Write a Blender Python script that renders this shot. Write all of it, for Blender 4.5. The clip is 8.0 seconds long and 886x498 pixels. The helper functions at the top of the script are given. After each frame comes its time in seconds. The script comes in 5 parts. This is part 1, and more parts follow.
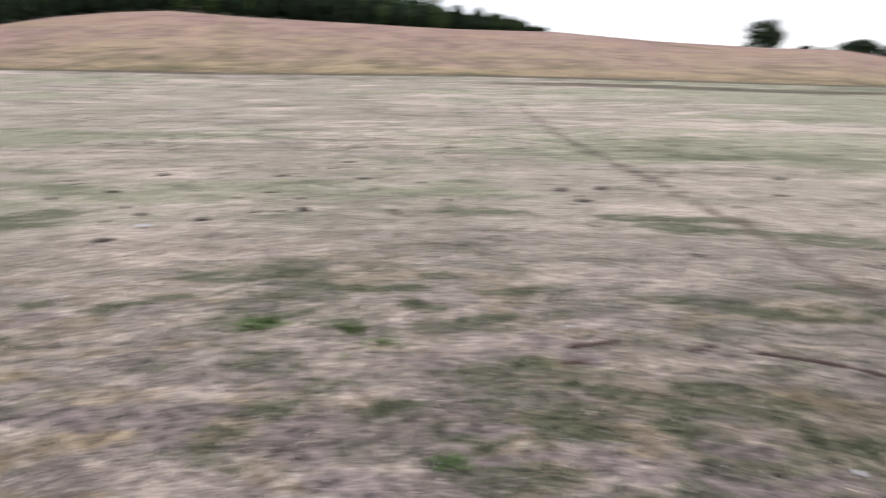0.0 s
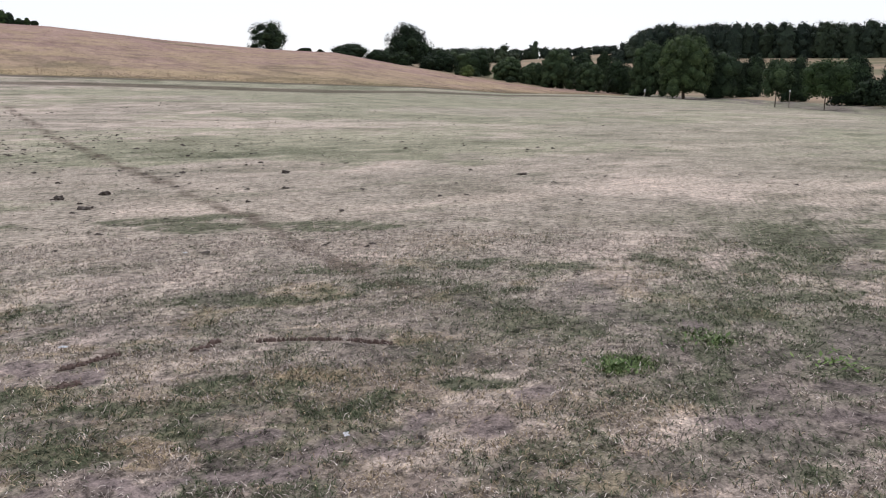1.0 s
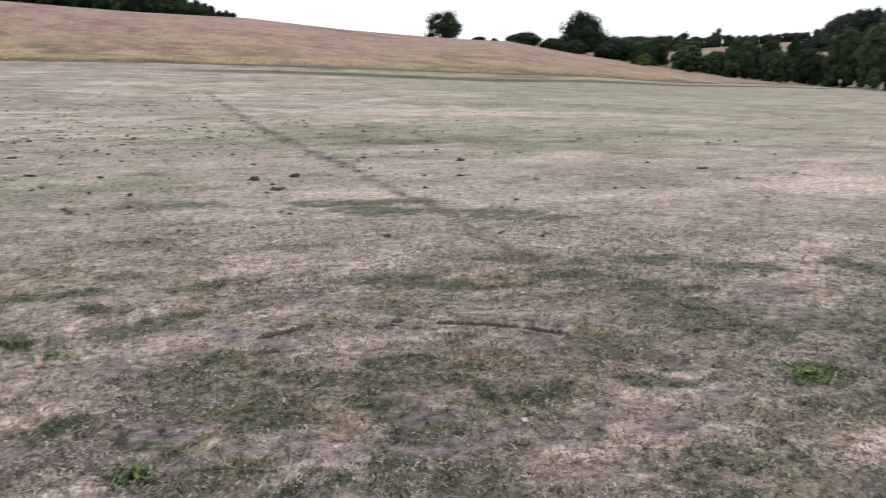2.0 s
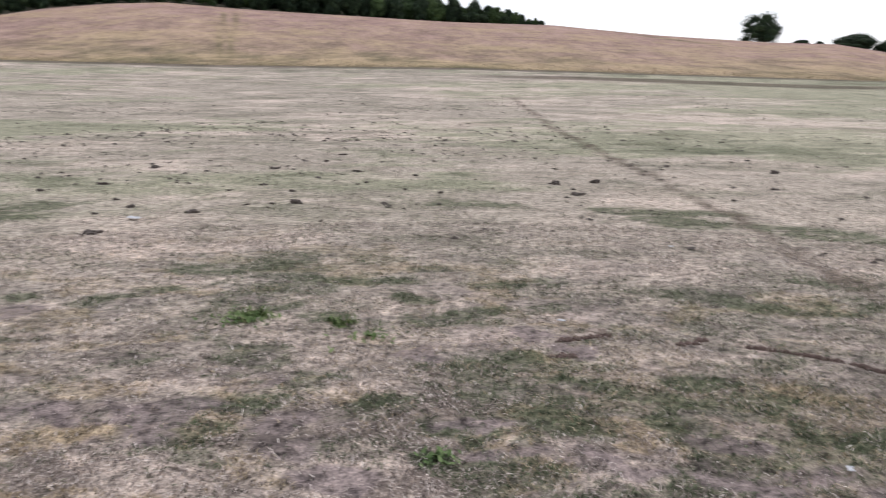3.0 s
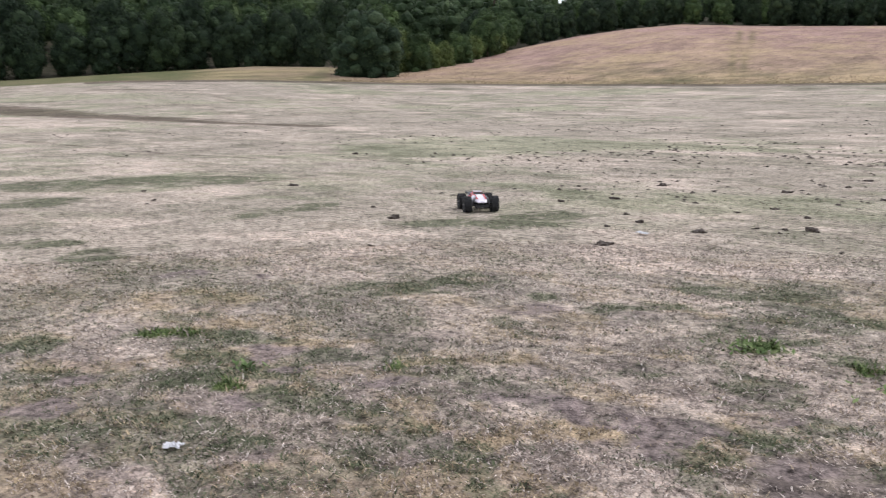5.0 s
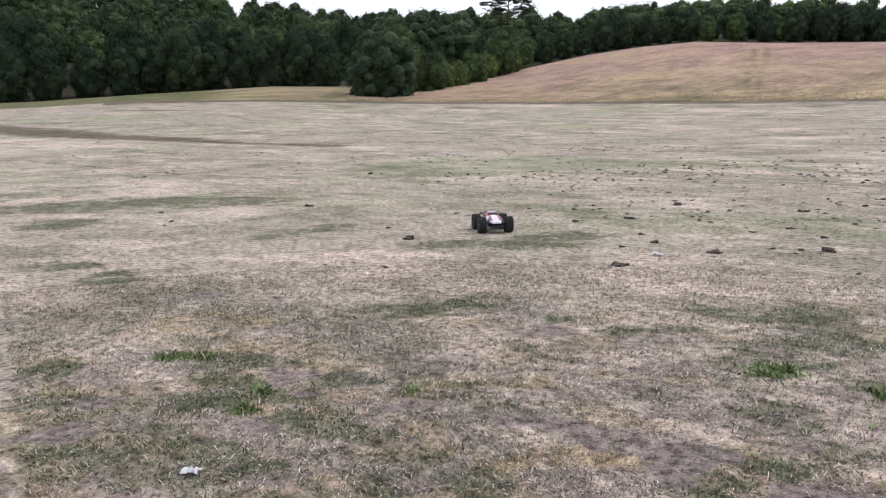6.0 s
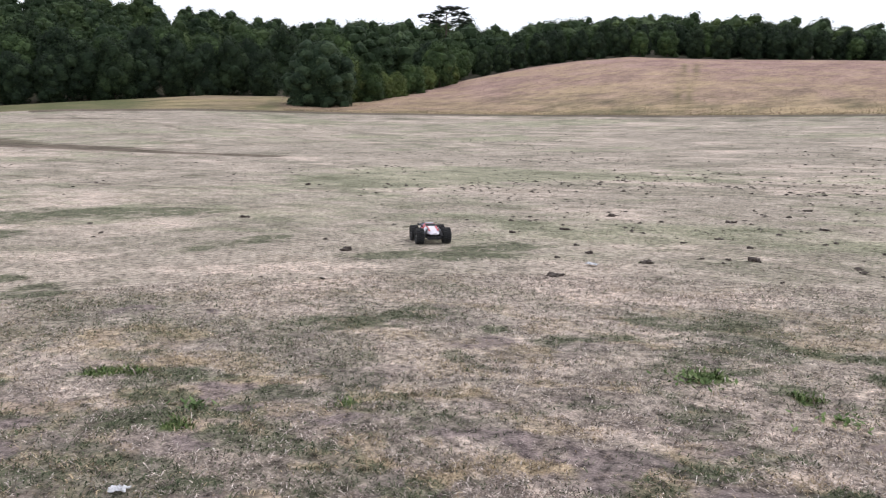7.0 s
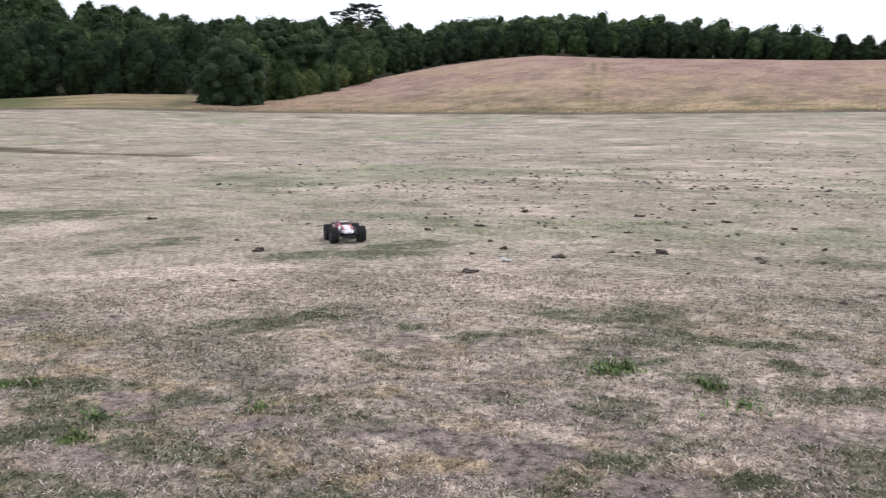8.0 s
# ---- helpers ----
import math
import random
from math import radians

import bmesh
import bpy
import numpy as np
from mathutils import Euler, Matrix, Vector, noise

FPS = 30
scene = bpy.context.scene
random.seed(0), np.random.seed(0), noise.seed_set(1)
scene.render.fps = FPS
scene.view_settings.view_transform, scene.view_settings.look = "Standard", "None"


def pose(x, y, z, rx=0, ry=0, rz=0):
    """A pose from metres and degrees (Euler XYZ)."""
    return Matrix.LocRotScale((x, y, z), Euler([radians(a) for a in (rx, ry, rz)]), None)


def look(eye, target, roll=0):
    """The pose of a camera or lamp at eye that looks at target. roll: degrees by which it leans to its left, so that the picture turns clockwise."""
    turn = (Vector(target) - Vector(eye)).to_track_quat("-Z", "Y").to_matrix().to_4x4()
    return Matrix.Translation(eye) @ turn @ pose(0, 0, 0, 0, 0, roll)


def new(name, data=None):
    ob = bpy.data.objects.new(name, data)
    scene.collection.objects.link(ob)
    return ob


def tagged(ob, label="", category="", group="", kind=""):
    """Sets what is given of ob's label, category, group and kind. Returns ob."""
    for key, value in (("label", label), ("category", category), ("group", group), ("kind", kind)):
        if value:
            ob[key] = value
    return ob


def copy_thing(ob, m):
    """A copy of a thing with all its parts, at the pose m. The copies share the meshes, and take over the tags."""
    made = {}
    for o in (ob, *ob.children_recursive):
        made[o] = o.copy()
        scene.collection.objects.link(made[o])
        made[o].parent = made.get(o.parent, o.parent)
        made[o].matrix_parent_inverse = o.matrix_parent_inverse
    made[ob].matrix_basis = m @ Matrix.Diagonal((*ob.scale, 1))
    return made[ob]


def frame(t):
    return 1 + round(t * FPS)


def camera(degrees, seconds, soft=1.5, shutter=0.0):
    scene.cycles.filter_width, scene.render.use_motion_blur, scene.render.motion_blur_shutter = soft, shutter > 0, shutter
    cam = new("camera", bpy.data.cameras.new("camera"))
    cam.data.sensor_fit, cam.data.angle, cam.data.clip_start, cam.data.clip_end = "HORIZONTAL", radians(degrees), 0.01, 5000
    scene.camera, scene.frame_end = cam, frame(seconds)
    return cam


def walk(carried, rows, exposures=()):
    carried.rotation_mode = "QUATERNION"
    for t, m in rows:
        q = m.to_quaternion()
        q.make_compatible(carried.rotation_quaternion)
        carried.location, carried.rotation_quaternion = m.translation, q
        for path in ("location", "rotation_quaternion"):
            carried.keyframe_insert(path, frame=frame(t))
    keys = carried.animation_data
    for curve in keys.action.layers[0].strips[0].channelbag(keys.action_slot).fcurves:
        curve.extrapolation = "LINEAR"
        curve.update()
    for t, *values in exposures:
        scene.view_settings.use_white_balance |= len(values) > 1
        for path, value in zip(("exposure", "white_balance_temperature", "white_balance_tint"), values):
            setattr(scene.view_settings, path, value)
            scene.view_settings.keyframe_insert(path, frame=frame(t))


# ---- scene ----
cam = camera(58.0, 8.0, soft=1.1, shutter=0.33)
PATH = [
    (0, (0.23, 0.091, 1.426), (0.17, 2.049, 1.027), 0.2),
    (0.1, (0.304, 0.06, 1.421), (0.501, 2.011, 1.027), -0.3),
    (0.2, (0.331, 0.046, 1.418), (0.766, 1.959, 1.027), -0.2),
    (0.3, (0.353, 0.079, 1.411), (0.992, 1.933, 1.021), -0.1),
    (0.4, (0.377, 0.094, 1.406), (1.172, 1.887, 1.019), 0.1),
    (0.5, (0.418, 0.089, 1.411), (1.31, 1.835, 1.019), -0.2),
    (0.7, (0.415, 0.08, 1.41), (1.435, 1.755, 1.017), 0.1),
    (1, (0.447, 0.085, 1.408), (1.47, 1.757, 1.011), 0.1),
    (1.2, (0.43, 0.08, 1.411), (1.396, 1.785, 1.008), 0.1),
    (2.3, (0.328, 0.087, 1.418), (0.795, 1.983, 0.984), 0.3),
    (2.5, (0.327, 0.128, 1.406), (0.632, 2.056, 0.969), 0.1),
    (2.8, (0.275, 0.112, 1.411), (0.358, 2.065, 0.985), -0.1),
    (3, (0.262, 0.138, 1.411), (0.213, 2.094, 0.996), 0.4),
    (3.5, (0.209, 0.134, 1.411), (-0.189, 2.058, 1.037), 0.2),
    (4, (0.166, 0.164, 1.4), (-0.56, 1.993, 1.041), 0.5),
    (4.5, (0.131, 0.154, 1.419), (-0.86, 1.849, 1.041), 0.6),
    (5, (0.113, 0.136, 1.41), (-1.047, 1.723, 1.042), -0.4),
    (5.2, (0.118, 0.139, 1.411), (-1.078, 1.702, 1.054), -1.0),
    (6.3, (0.131, 0.112, 1.459), (-1.054, 1.694, 1.15), -0.7),
    (6.5, (0.135, 0.114, 1.45), (-1.024, 1.716, 1.149), -0.6),
    (7, (0.146, 0.117, 1.453), (-0.925, 1.779, 1.155), -0.2),
    (7.5, (0.146, 0.149, 1.452), (-0.86, 1.852, 1.154), -0.5),
    (8, (0.154, 0.165, 1.444), (-0.739, 1.929, 1.14), -0.5),
]
walk(cam, [(t, look(eye, target, roll)) for t, eye, target, roll in PATH],
     [(0.0, 0.01), (0.5, -0.41), (1.0, -0.24), (2.5, -0.14), (3.0, -0.08), (4.0, -0.08), (4.5, 0.07), (5.0, 0.05), (6.5, 0.01), (8.0, -0.01)])

# ---- light ----
world = bpy.data.worlds.new("overcast_sky")
scene.world = world
world.use_nodes = True
wn, wl = world.node_tree.nodes, world.node_tree.links
wn.clear()
sky = wn.new("ShaderNodeTexSky")
sky.sky_type, sky.sun_disc = "NISHITA", False
sky.sun_elevation, sky.sun_rotation = radians(46), radians(30)
sky.air_density, sky.dust_density = 1.0, 1.0
veil = wn.new("ShaderNodeMix")
veil.data_type = "RGBA"
veil.inputs[0].default_value = 0.82
veil.inputs[7].default_value = (9.85, 10.0, 10.8, 1)      # high thin cloud over the whole sky
back = wn.new("ShaderNodeBackground")
back.inputs[1].default_value = 0.122
wout = wn.new("ShaderNodeOutputWorld")
wl.new(sky.outputs[0], veil.inputs[6])
wl.new(veil.outputs[2], back.inputs[0])
wl.new(back.outputs[0], wout.inputs[0])

sun_data = bpy.data.lights.new("sun", "SUN")
sun_data.energy, sun_data.angle, sun_data.color = 1.2, radians(25), (1.0, 0.96, 0.92)
sun = new("sun", sun_data)
sun.matrix_world = look((60 * math.sin(radians(30)), 60 * math.cos(radians(30)), 62), (0, 0, 0))

# ---- helpers of this scene ----
HX, HY, EYE_Z = 0.25, 0.10, 1.42


def mesh_ob(name, verts, faces, material, smooth=False):
    me = bpy.data.meshes.new(name)
    me.from_pydata([tuple(v) for v in verts], [], [tuple(f) for f in faces])
    me.materials.append(material)
    if smooth:
        me.polygons.foreach_set("use_smooth", [True] * len(me.polygons))
    me.update()
    return new(name, me)


def quads_ob(name, verts, material):
    """Loose four-cornered leaves or blades, four vertices each, from a numpy array."""
    n = len(verts) // 4
    me = bpy.data.meshes.new(name)
    me.vertices.add(4 * n)
    me.vertices.foreach_set("co", np.ascontiguousarray(verts, dtype=np.float32).ravel())
    me.loops.add(4 * n)
    me.loops.foreach_set("vertex_index", np.arange(4 * n, dtype=np.int32))
    me.polygons.add(n)
    me.polygons.foreach_set("loop_start", np.arange(0, 4 * n, 4, dtype=np.int32))
    me.materials.append(material)
    me.update(calc_edges=True)
    return new(name, me)


def part(name, bm, material, parent, label=""):
    me = bpy.data.meshes.new(name)
    bm.normal_update()
    bm.to_mesh(me)
    bm.free()
    me.materials.append(material)
    ob = new(name, me)
    ob.parent = parent
    return tagged(ob, label)


def smooth_step(x):
    x = np.clip(x, 0, 1)
    return x * x * (3 - 2 * x)


# ---- materials ----
def make_mat(name, rough=0.9):
    m = bpy.data.materials.new(name)
    m.use_nodes = True
    b = m.node_tree.nodes["Principled BSDF"]
    b.inputs["Roughness"].default_value = rough
    b.inputs["Specular IOR Level"].default_value = 0.25
    return m, m.node_tree.nodes, m.node_tree.links, b


def noise_node(n, l, vec, scale, detail=4.0, rough=0.55, stretch=None, turn=0.0):
    if stretch:
        mp = n.new("ShaderNodeMapping")
        mp.inputs["Scale"].default_value = stretch
        mp.inputs["Rotation"].default_value = (0, 0, radians(turn))
        l.new(vec, mp.inputs["Vector"])
        vec = mp.outputs[0]
    t = n.new("ShaderNodeTexNoise")
    t.inputs["Scale"].default_value, t.inputs["Detail"].default_value = scale, detail
    t.inputs["Roughness"].default_value = rough
    l.new(vec, t.inputs["Vector"])
    return t.outputs["Fac"]


def ramp_node(n, l, fac, stops):
    r = n.new("ShaderNodeValToRGB")
    while len(r.color_ramp.elements) < len(stops):
        r.color_ramp.elements.new(0.5)
    for e, (p, c) in zip(r.color_ramp.elements, stops):
        e.position, e.color = p, (*c, 1) if len(c) == 3 else c
    l.new(fac, r.inputs[0])
    return r.outputs[0]


def mix_node(n, l, fac, a, b, mode="MIX"):
    m = n.new("ShaderNodeMix")
    m.data_type, m.blend_type = "RGBA", mode
    for sock, v in ((m.inputs[0], fac), (m.inputs[6], a), (m.inputs[7], b)):
        if isinstance(v, (int, float)):
            sock.default_value = v
        elif isinstance(v, tuple):
            sock.default_value = (*v, 1)
        else:
            l.new(v, sock)
    return m.outputs[2]


def math_node(n, l, op, a, b):
    m = n.new("ShaderNodeMath")
    m.operation, m.use_clamp = op, op in ("MULTIPLY", "ADD", "SUBTRACT")
    for sock, v in ((m.inputs[0], a), (m.inputs[1], b)):
        if isinstance(v, (int, float)):
            sock.default_value = v
        else:
            l.new(v, sock)
    return m.outputs[0]


def gain_node(n, l, a, k):
    m = n.new("ShaderNodeMath")
    m.operation = "MULTIPLY"
    l.new(a, m.inputs[0])
    m.inputs[1].default_value = k
    return m.outputs[0]


def attr_node(n, name):
    a = n.new("ShaderNodeAttribute")
    a.attribute_name = name
    return a.outputs["Fac"]


def mown_grass():
    """Mown, sun-dried meadow: straw and pink-grey matted grass, thin green, worn earth, with the shade in the gaps
    between the tufts put into its colour.
    """
    m, n, l, b = make_mat("mown_dry_grass", 1.0)
    b.inputs["Specular IOR Level"].default_value = 0.04
    pos = n.new("ShaderNodeNewGeometry").outputs["Position"]
    blot = noise_node(n, l, pos, 3.2, 5, 0.7)
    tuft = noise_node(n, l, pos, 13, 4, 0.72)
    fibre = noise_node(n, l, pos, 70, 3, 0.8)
    c = ramp_node(n, l, blot, [(0.30, (0.252, 0.220, 0.188)), (0.5, (0.366, 0.320, 0.275)), (0.70, (0.455, 0.395, 0.346))])
    for name, tone, most in (("shaded_thatch", (0.165, 0.128, 0.118), 0.62), ("yellow", (0.390, 0.302, 0.196), 0.64), ("pale", (0.565, 0.472, 0.415), 0.78), ("sage", (0.305, 0.306, 0.220), 0.75), ("lush", (0.098, 0.110, 0.070), 0.78),
                             ("soil", (0.190, 0.153, 0.156), 0.80), ("green", (0.080, 0.115, 0.038), 0.9), ("dark", (0.105, 0.082, 0.066), 0.8)):
        f = math_node(n, l, "SUBTRACT", gain_node(n, l, attr_node(n, name), 2.1), math_node(n, l, "MULTIPLY", blot, 0.9))
        c = mix_node(n, l, math_node(n, l, "MULTIPLY", f, most), c, tone)
    mottle = noise_node(n, l, pos, 0.5, 5, 0.62, (0.8, 0.7, 1), 4)
    c = mix_node(n, l, 1.0, c, ramp_node(n, l, mottle, [(0.33, (0.74, 0.75, 0.72)), (0.48, (1.0, 1.0, 1.0)), (0.66, (1.14, 1.12, 1.12))]), "MULTIPLY")
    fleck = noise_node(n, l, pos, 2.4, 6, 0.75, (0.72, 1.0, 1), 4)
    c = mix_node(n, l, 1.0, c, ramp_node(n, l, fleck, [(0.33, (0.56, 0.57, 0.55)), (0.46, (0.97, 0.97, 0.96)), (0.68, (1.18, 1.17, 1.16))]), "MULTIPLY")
    tuft_contrast = attr_node(n, "tuft_contrast")
    # tuft and fibre ramps darken the colour where gaps would lie in shade
    c = mix_node(n, l, tuft_contrast, c, ramp_node(n, l, tuft, [(0.32, (0.20, 0.20, 0.20)), (0.47, (0.90, 0.90, 0.90)), (0.68, (1.58, 1.56, 1.53))]), "MULTIPLY")
    c = mix_node(n, l, tuft_contrast, c, ramp_node(n, l, fibre, [(0.32, (0.50, 0.50, 0.50)), (0.68, (1.42, 1.41, 1.39))]), "MULTIPLY")
    l.new(c, b.inputs["Base Color"])
    bump = n.new("ShaderNodeBump")
    bump.inputs["Strength"].default_value, bump.inputs["Distance"].default_value = 0.4, 0.03
    l.new(math_node(n, l, "MULTIPLY", math_node(n, l, "ADD", tuft, fibre), 0.5), bump.inputs["Height"])
    l.new(bump.outputs[0], b.inputs["Normal"])
    return m


def blade_grass():
    m, n, l, b = make_mat("grass_blades", 0.85)
    b.inputs["Specular IOR Level"].default_value = 0.1
    geo = n.new("ShaderNodeNewGeometry")
    isl = geo.outputs["Random Per Island"]
    dry = ramp_node(n, l, isl, [(0.0, (0.13, 0.102, 0.094)), (0.35, (0.235, 0.190, 0.170)), (0.72, (0.43, 0.358, 0.322)), (1.0, (0.76, 0.68, 0.63))])
    gold = ramp_node(n, l, isl, [(0.0, (0.15, 0.117, 0.080)), (0.5, (0.335, 0.258, 0.168)), (1.0, (0.54, 0.44, 0.31))])
    live = ramp_node(n, l, isl, [(0.0, (0.034, 0.044, 0.028)), (0.55, (0.073, 0.095, 0.050)), (1.0, (0.175, 0.185, 0.122))])
    fresh = ramp_node(n, l, isl, [(0.0, (0.05, 0.085, 0.028)), (0.6, (0.115, 0.165, 0.062)), (1.0, (0.22, 0.26, 0.12))])
    c = mix_node(n, l, attr_node(n, "yellow"), dry, gold)
    c = mix_node(n, l, attr_node(n, "lush"), c, live)
    c = mix_node(n, l, attr_node(n, "green"), c, fresh)
    # clump noise puts the shade deep in the tufts into the blade colour
    tuft = noise_node(n, l, geo.outputs["Position"], 17, 3, 0.7)
    c = mix_node(n, l, 1.0, c, ramp_node(n, l, tuft, [(0.34, (0.42, 0.41, 0.40)), (0.5, (0.98, 0.98, 0.98)), (0.65, (1.48, 1.47, 1.44))]), "MULTIPLY")
    l.new(c, b.inputs["Base Color"])
    return m


def mown_blades():
    m, n, l, b = make_mat("mown_blades", 0.9)
    b.inputs["Specular IOR Level"].default_value = 0.05
    isl = n.new("ShaderNodeNewGeometry").outputs["Random Per Island"]
    dry = ramp_node(n, l, isl, [(0.0, (0.22, 0.18, 0.15)), (0.5, (0.40, 0.33, 0.275)), (1.0, (0.56, 0.48, 0.41))])
    live = ramp_node(n, l, isl, [(0.0, (0.09, 0.105, 0.058)), (0.6, (0.16, 0.175, 0.105)), (1.0, (0.28, 0.28, 0.19))])
    l.new(mix_node(n, l, attr_node(n, "lush"), dry, live), b.inputs["Base Color"])
    return m


def tall_grass():
    m, n, l, b = make_mat("tall_dry_grass", 0.9)
    geo = n.new("ShaderNodeNewGeometry")
    rose = ramp_node(n, l, geo.outputs["Random Per Island"], [(0.0, (0.24, 0.158, 0.140)), (0.5, (0.35, 0.228, 0.206)), (1.0, (0.45, 0.312, 0.282))])
    straw = ramp_node(n, l, geo.outputs["Random Per Island"], [(0.0, (0.13, 0.120, 0.066)), (0.5, (0.24, 0.195, 0.122)), (1.0, (0.39, 0.30, 0.195))])
    l.new(mix_node(n, l, attr_node(n, "low"), rose, straw), b.inputs["Base Color"])
    return m


def hill_grass():
    m, n, l, b = make_mat("long_hill_grass", 1.0)
    b.inputs["Specular IOR Level"].default_value = 0.03
    pos = n.new("ShaderNodeNewGeometry").outputs["Position"]
    wide = noise_node(n, l, pos, 0.07, 4, 0.6)
    streak = noise_node(n, l, pos, 0.24, 6, 0.68, (1.0, 0.42, 1.0), 0)
    fine = noise_node(n, l, pos, 1.5, 5, 0.75, (1.0, 0.4, 1.0), 0)
    at = n.new("ShaderNodeAttribute")
    at.attribute_name = "low"
    c = ramp_node(n, l, streak, [(0.30, (0.250, 0.164, 0.146)), (0.5, (0.338, 0.224, 0.203)), (0.72, (0.420, 0.286, 0.262))])
    low = ramp_node(n, l, streak, [(0.36, (0.118, 0.114, 0.066)), (0.5, (0.232, 0.194, 0.114)), (0.64, (0.395, 0.305, 0.190))])
    f = math_node(n, l, "ADD", at.outputs["Fac"], 0.0)
    wob = ramp_node(n, l, wide, [(0.35, (0, 0, 0)), (0.65, (1, 1, 1))])
    f = math_node(n, l, "MULTIPLY", f, math_node(n, l, "ADD", math_node(n, l, "MULTIPLY", wob, 0.7), 0.45))
    c = mix_node(n, l, f, c, low)
    trk = n.new("ShaderNodeAttribute")
    trk.attribute_name = "dark"
    c = mix_node(n, l, math_node(n, l, "MULTIPLY", trk.outputs["Fac"], 0.75), c, (0.120, 0.105, 0.060))
    pal = n.new("ShaderNodeAttribute")
    pal.attribute_name = "pale"
    c = mix_node(n, l, math_node(n, l, "MULTIPLY", pal.outputs["Fac"], 0.8), c, (0.46, 0.35, 0.22))
    c = mix_node(n, l, math_node(n, l, "MULTIPLY", attr_node(n, "lush"), 0.8), c, (0.120, 0.128, 0.066))
    c = mix_node(n, l, 0.9, c, ramp_node(n, l, fine, [(0.32, (0.74, 0.75, 0.73)), (0.5, (1, 1, 1)), (0.68, (1.22, 1.21, 1.20))]), "MULTIPLY")
    l.new(c, b.inputs["Base Color"])
    bump = n.new("ShaderNodeBump")
    bump.inputs["Strength"].default_value, bump.inputs["Distance"].default_value = 0.12, 0.3
    l.new(fine, bump.inputs["Height"])
    l.new(bump.outputs[0], b.inputs["Normal"])
    return m


def far_ground():
    m, n, l, b = make_mat("far_fields", 1.0)
    pos = n.new("ShaderNodeNewGeometry").outputs["Position"]
    wide = noise_node(n, l, pos, 0.02, 4, 0.6)
    c = ramp_node(n, l, wide, [(0.35, (0.15, 0.14, 0.075)), (0.5, (0.28, 0.21, 0.14)), (0.65, (0.36, 0.26, 0.18))])
    fine = noise_node(n, l, pos, 0.8, 5, 0.7)
    l.new(mix_node(n, l, 0.6, c, ramp_node(n, l, fine, [(0.3, (0.6, 0.6, 0.6)), (0.7, (1.3, 1.3, 1.3))]), "MULTIPLY"), b.inputs["Base Color"])
    return m


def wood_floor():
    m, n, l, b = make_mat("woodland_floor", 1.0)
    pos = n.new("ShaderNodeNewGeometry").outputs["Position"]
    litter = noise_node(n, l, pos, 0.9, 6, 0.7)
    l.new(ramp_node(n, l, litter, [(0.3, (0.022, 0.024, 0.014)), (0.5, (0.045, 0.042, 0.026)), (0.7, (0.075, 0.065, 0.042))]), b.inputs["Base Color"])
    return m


def leaves(name, dark, mid, light):
    m, n, l, b = make_mat(name, 0.75)
    b.inputs["Specular IOR Level"].default_value = 0.12
    geo = n.new("ShaderNodeNewGeometry")
    c = ramp_node(n, l, geo.outputs["Random Per Island"], [(0.0, dark), (0.55, mid), (1.0, light)])
    clump = noise_node(n, l, geo.outputs["Position"], 0.55, 3, 0.6)
    c = mix_node(n, l, 0.8, c, ramp_node(n, l, clump, [(0.3, (0.6, 0.62, 0.62)), (0.7, (1.35, 1.35, 1.2))]), "MULTIPLY")
    oi = n.new("ShaderNodeObjectInfo")
    c = mix_node(n, l, 0.8, c, ramp_node(n, l, oi.outputs["Random"], [(0.0, (0.78, 0.82, 0.84)), (0.5, (0.96, 0.98, 1)), (1.0, (1.12, 1.12, 1.0))]), "MULTIPLY")
    c = mix_node(n, l, 1.0, c, ramp_node(n, l, attr_node(n, "tone"), [(0.0, (1, 1, 1)), (0.1, (0.62, 0.68, 0.70)), (0.5, (0.98, 1.0, 1.0)), (0.8, (1.18, 1.16, 0.98)), (1.0, (1.42, 1.36, 1.10))]), "MULTIPLY")
    l.new(c, b.inputs["Base Color"])
    return m


def plain(name, colour, rough=0.6, metal=0.0, scale=30.0, spread=0.35):
    m, n, l, b = make_mat(name, rough)
    b.inputs["Metallic"].default_value = metal
    b.inputs["Specular IOR Level"].default_value = 0.5
    obj = n.new("ShaderNodeTexCoord").outputs["Object"]
    f = noise_node(n, l, obj, scale, 5, 0.65)
    lo = tuple(c * (1 - spread) for c in colour)
    hi = tuple(min(1, c * (1 + spread)) for c in colour)
    l.new(ramp_node(n, l, f, [(0.3, lo), (0.7, hi)]), b.inputs["Base Color"])
    bump = n.new("ShaderNodeBump")
    bump.inputs["Strength"].default_value = 0.15
    l.new(f, bump.inputs["Height"])
    l.new(bump.outputs[0], b.inputs["Normal"])
    return m


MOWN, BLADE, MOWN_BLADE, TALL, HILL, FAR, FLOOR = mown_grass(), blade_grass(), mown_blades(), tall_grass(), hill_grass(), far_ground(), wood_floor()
LEAF = leaves("broadleaf_green", (0.03, 0.05, 0.021), (0.05, 0.08, 0.034), (0.082, 0.122, 0.05))
# dark-leaved trees; also darkened for the shade along the wood's edge
LEAF_DARK = leaves("shaded_dark_broadleaf", (0.013, 0.023, 0.014), (0.023, 0.038, 0.022), (0.044, 0.066, 0.034))
LEAF_LIGHT = leaves("light_broadleaf", (0.05, 0.072, 0.024), (0.09, 0.122, 0.042), (0.15, 0.18, 0.072))
LEAF_CEDAR = leaves("cedar_needles", (0.014, 0.020, 0.014), (0.028, 0.038, 0.028), (0.050, 0.060, 0.042))
# bluish grey-green: haze over the far ridges is put into the leaf colour
LEAF_FAR_HAZE = leaves("hazed_far_broadleaf", (0.02, 0.03, 0.024), (0.032, 0.046, 0.035), (0.048, 0.064, 0.048))
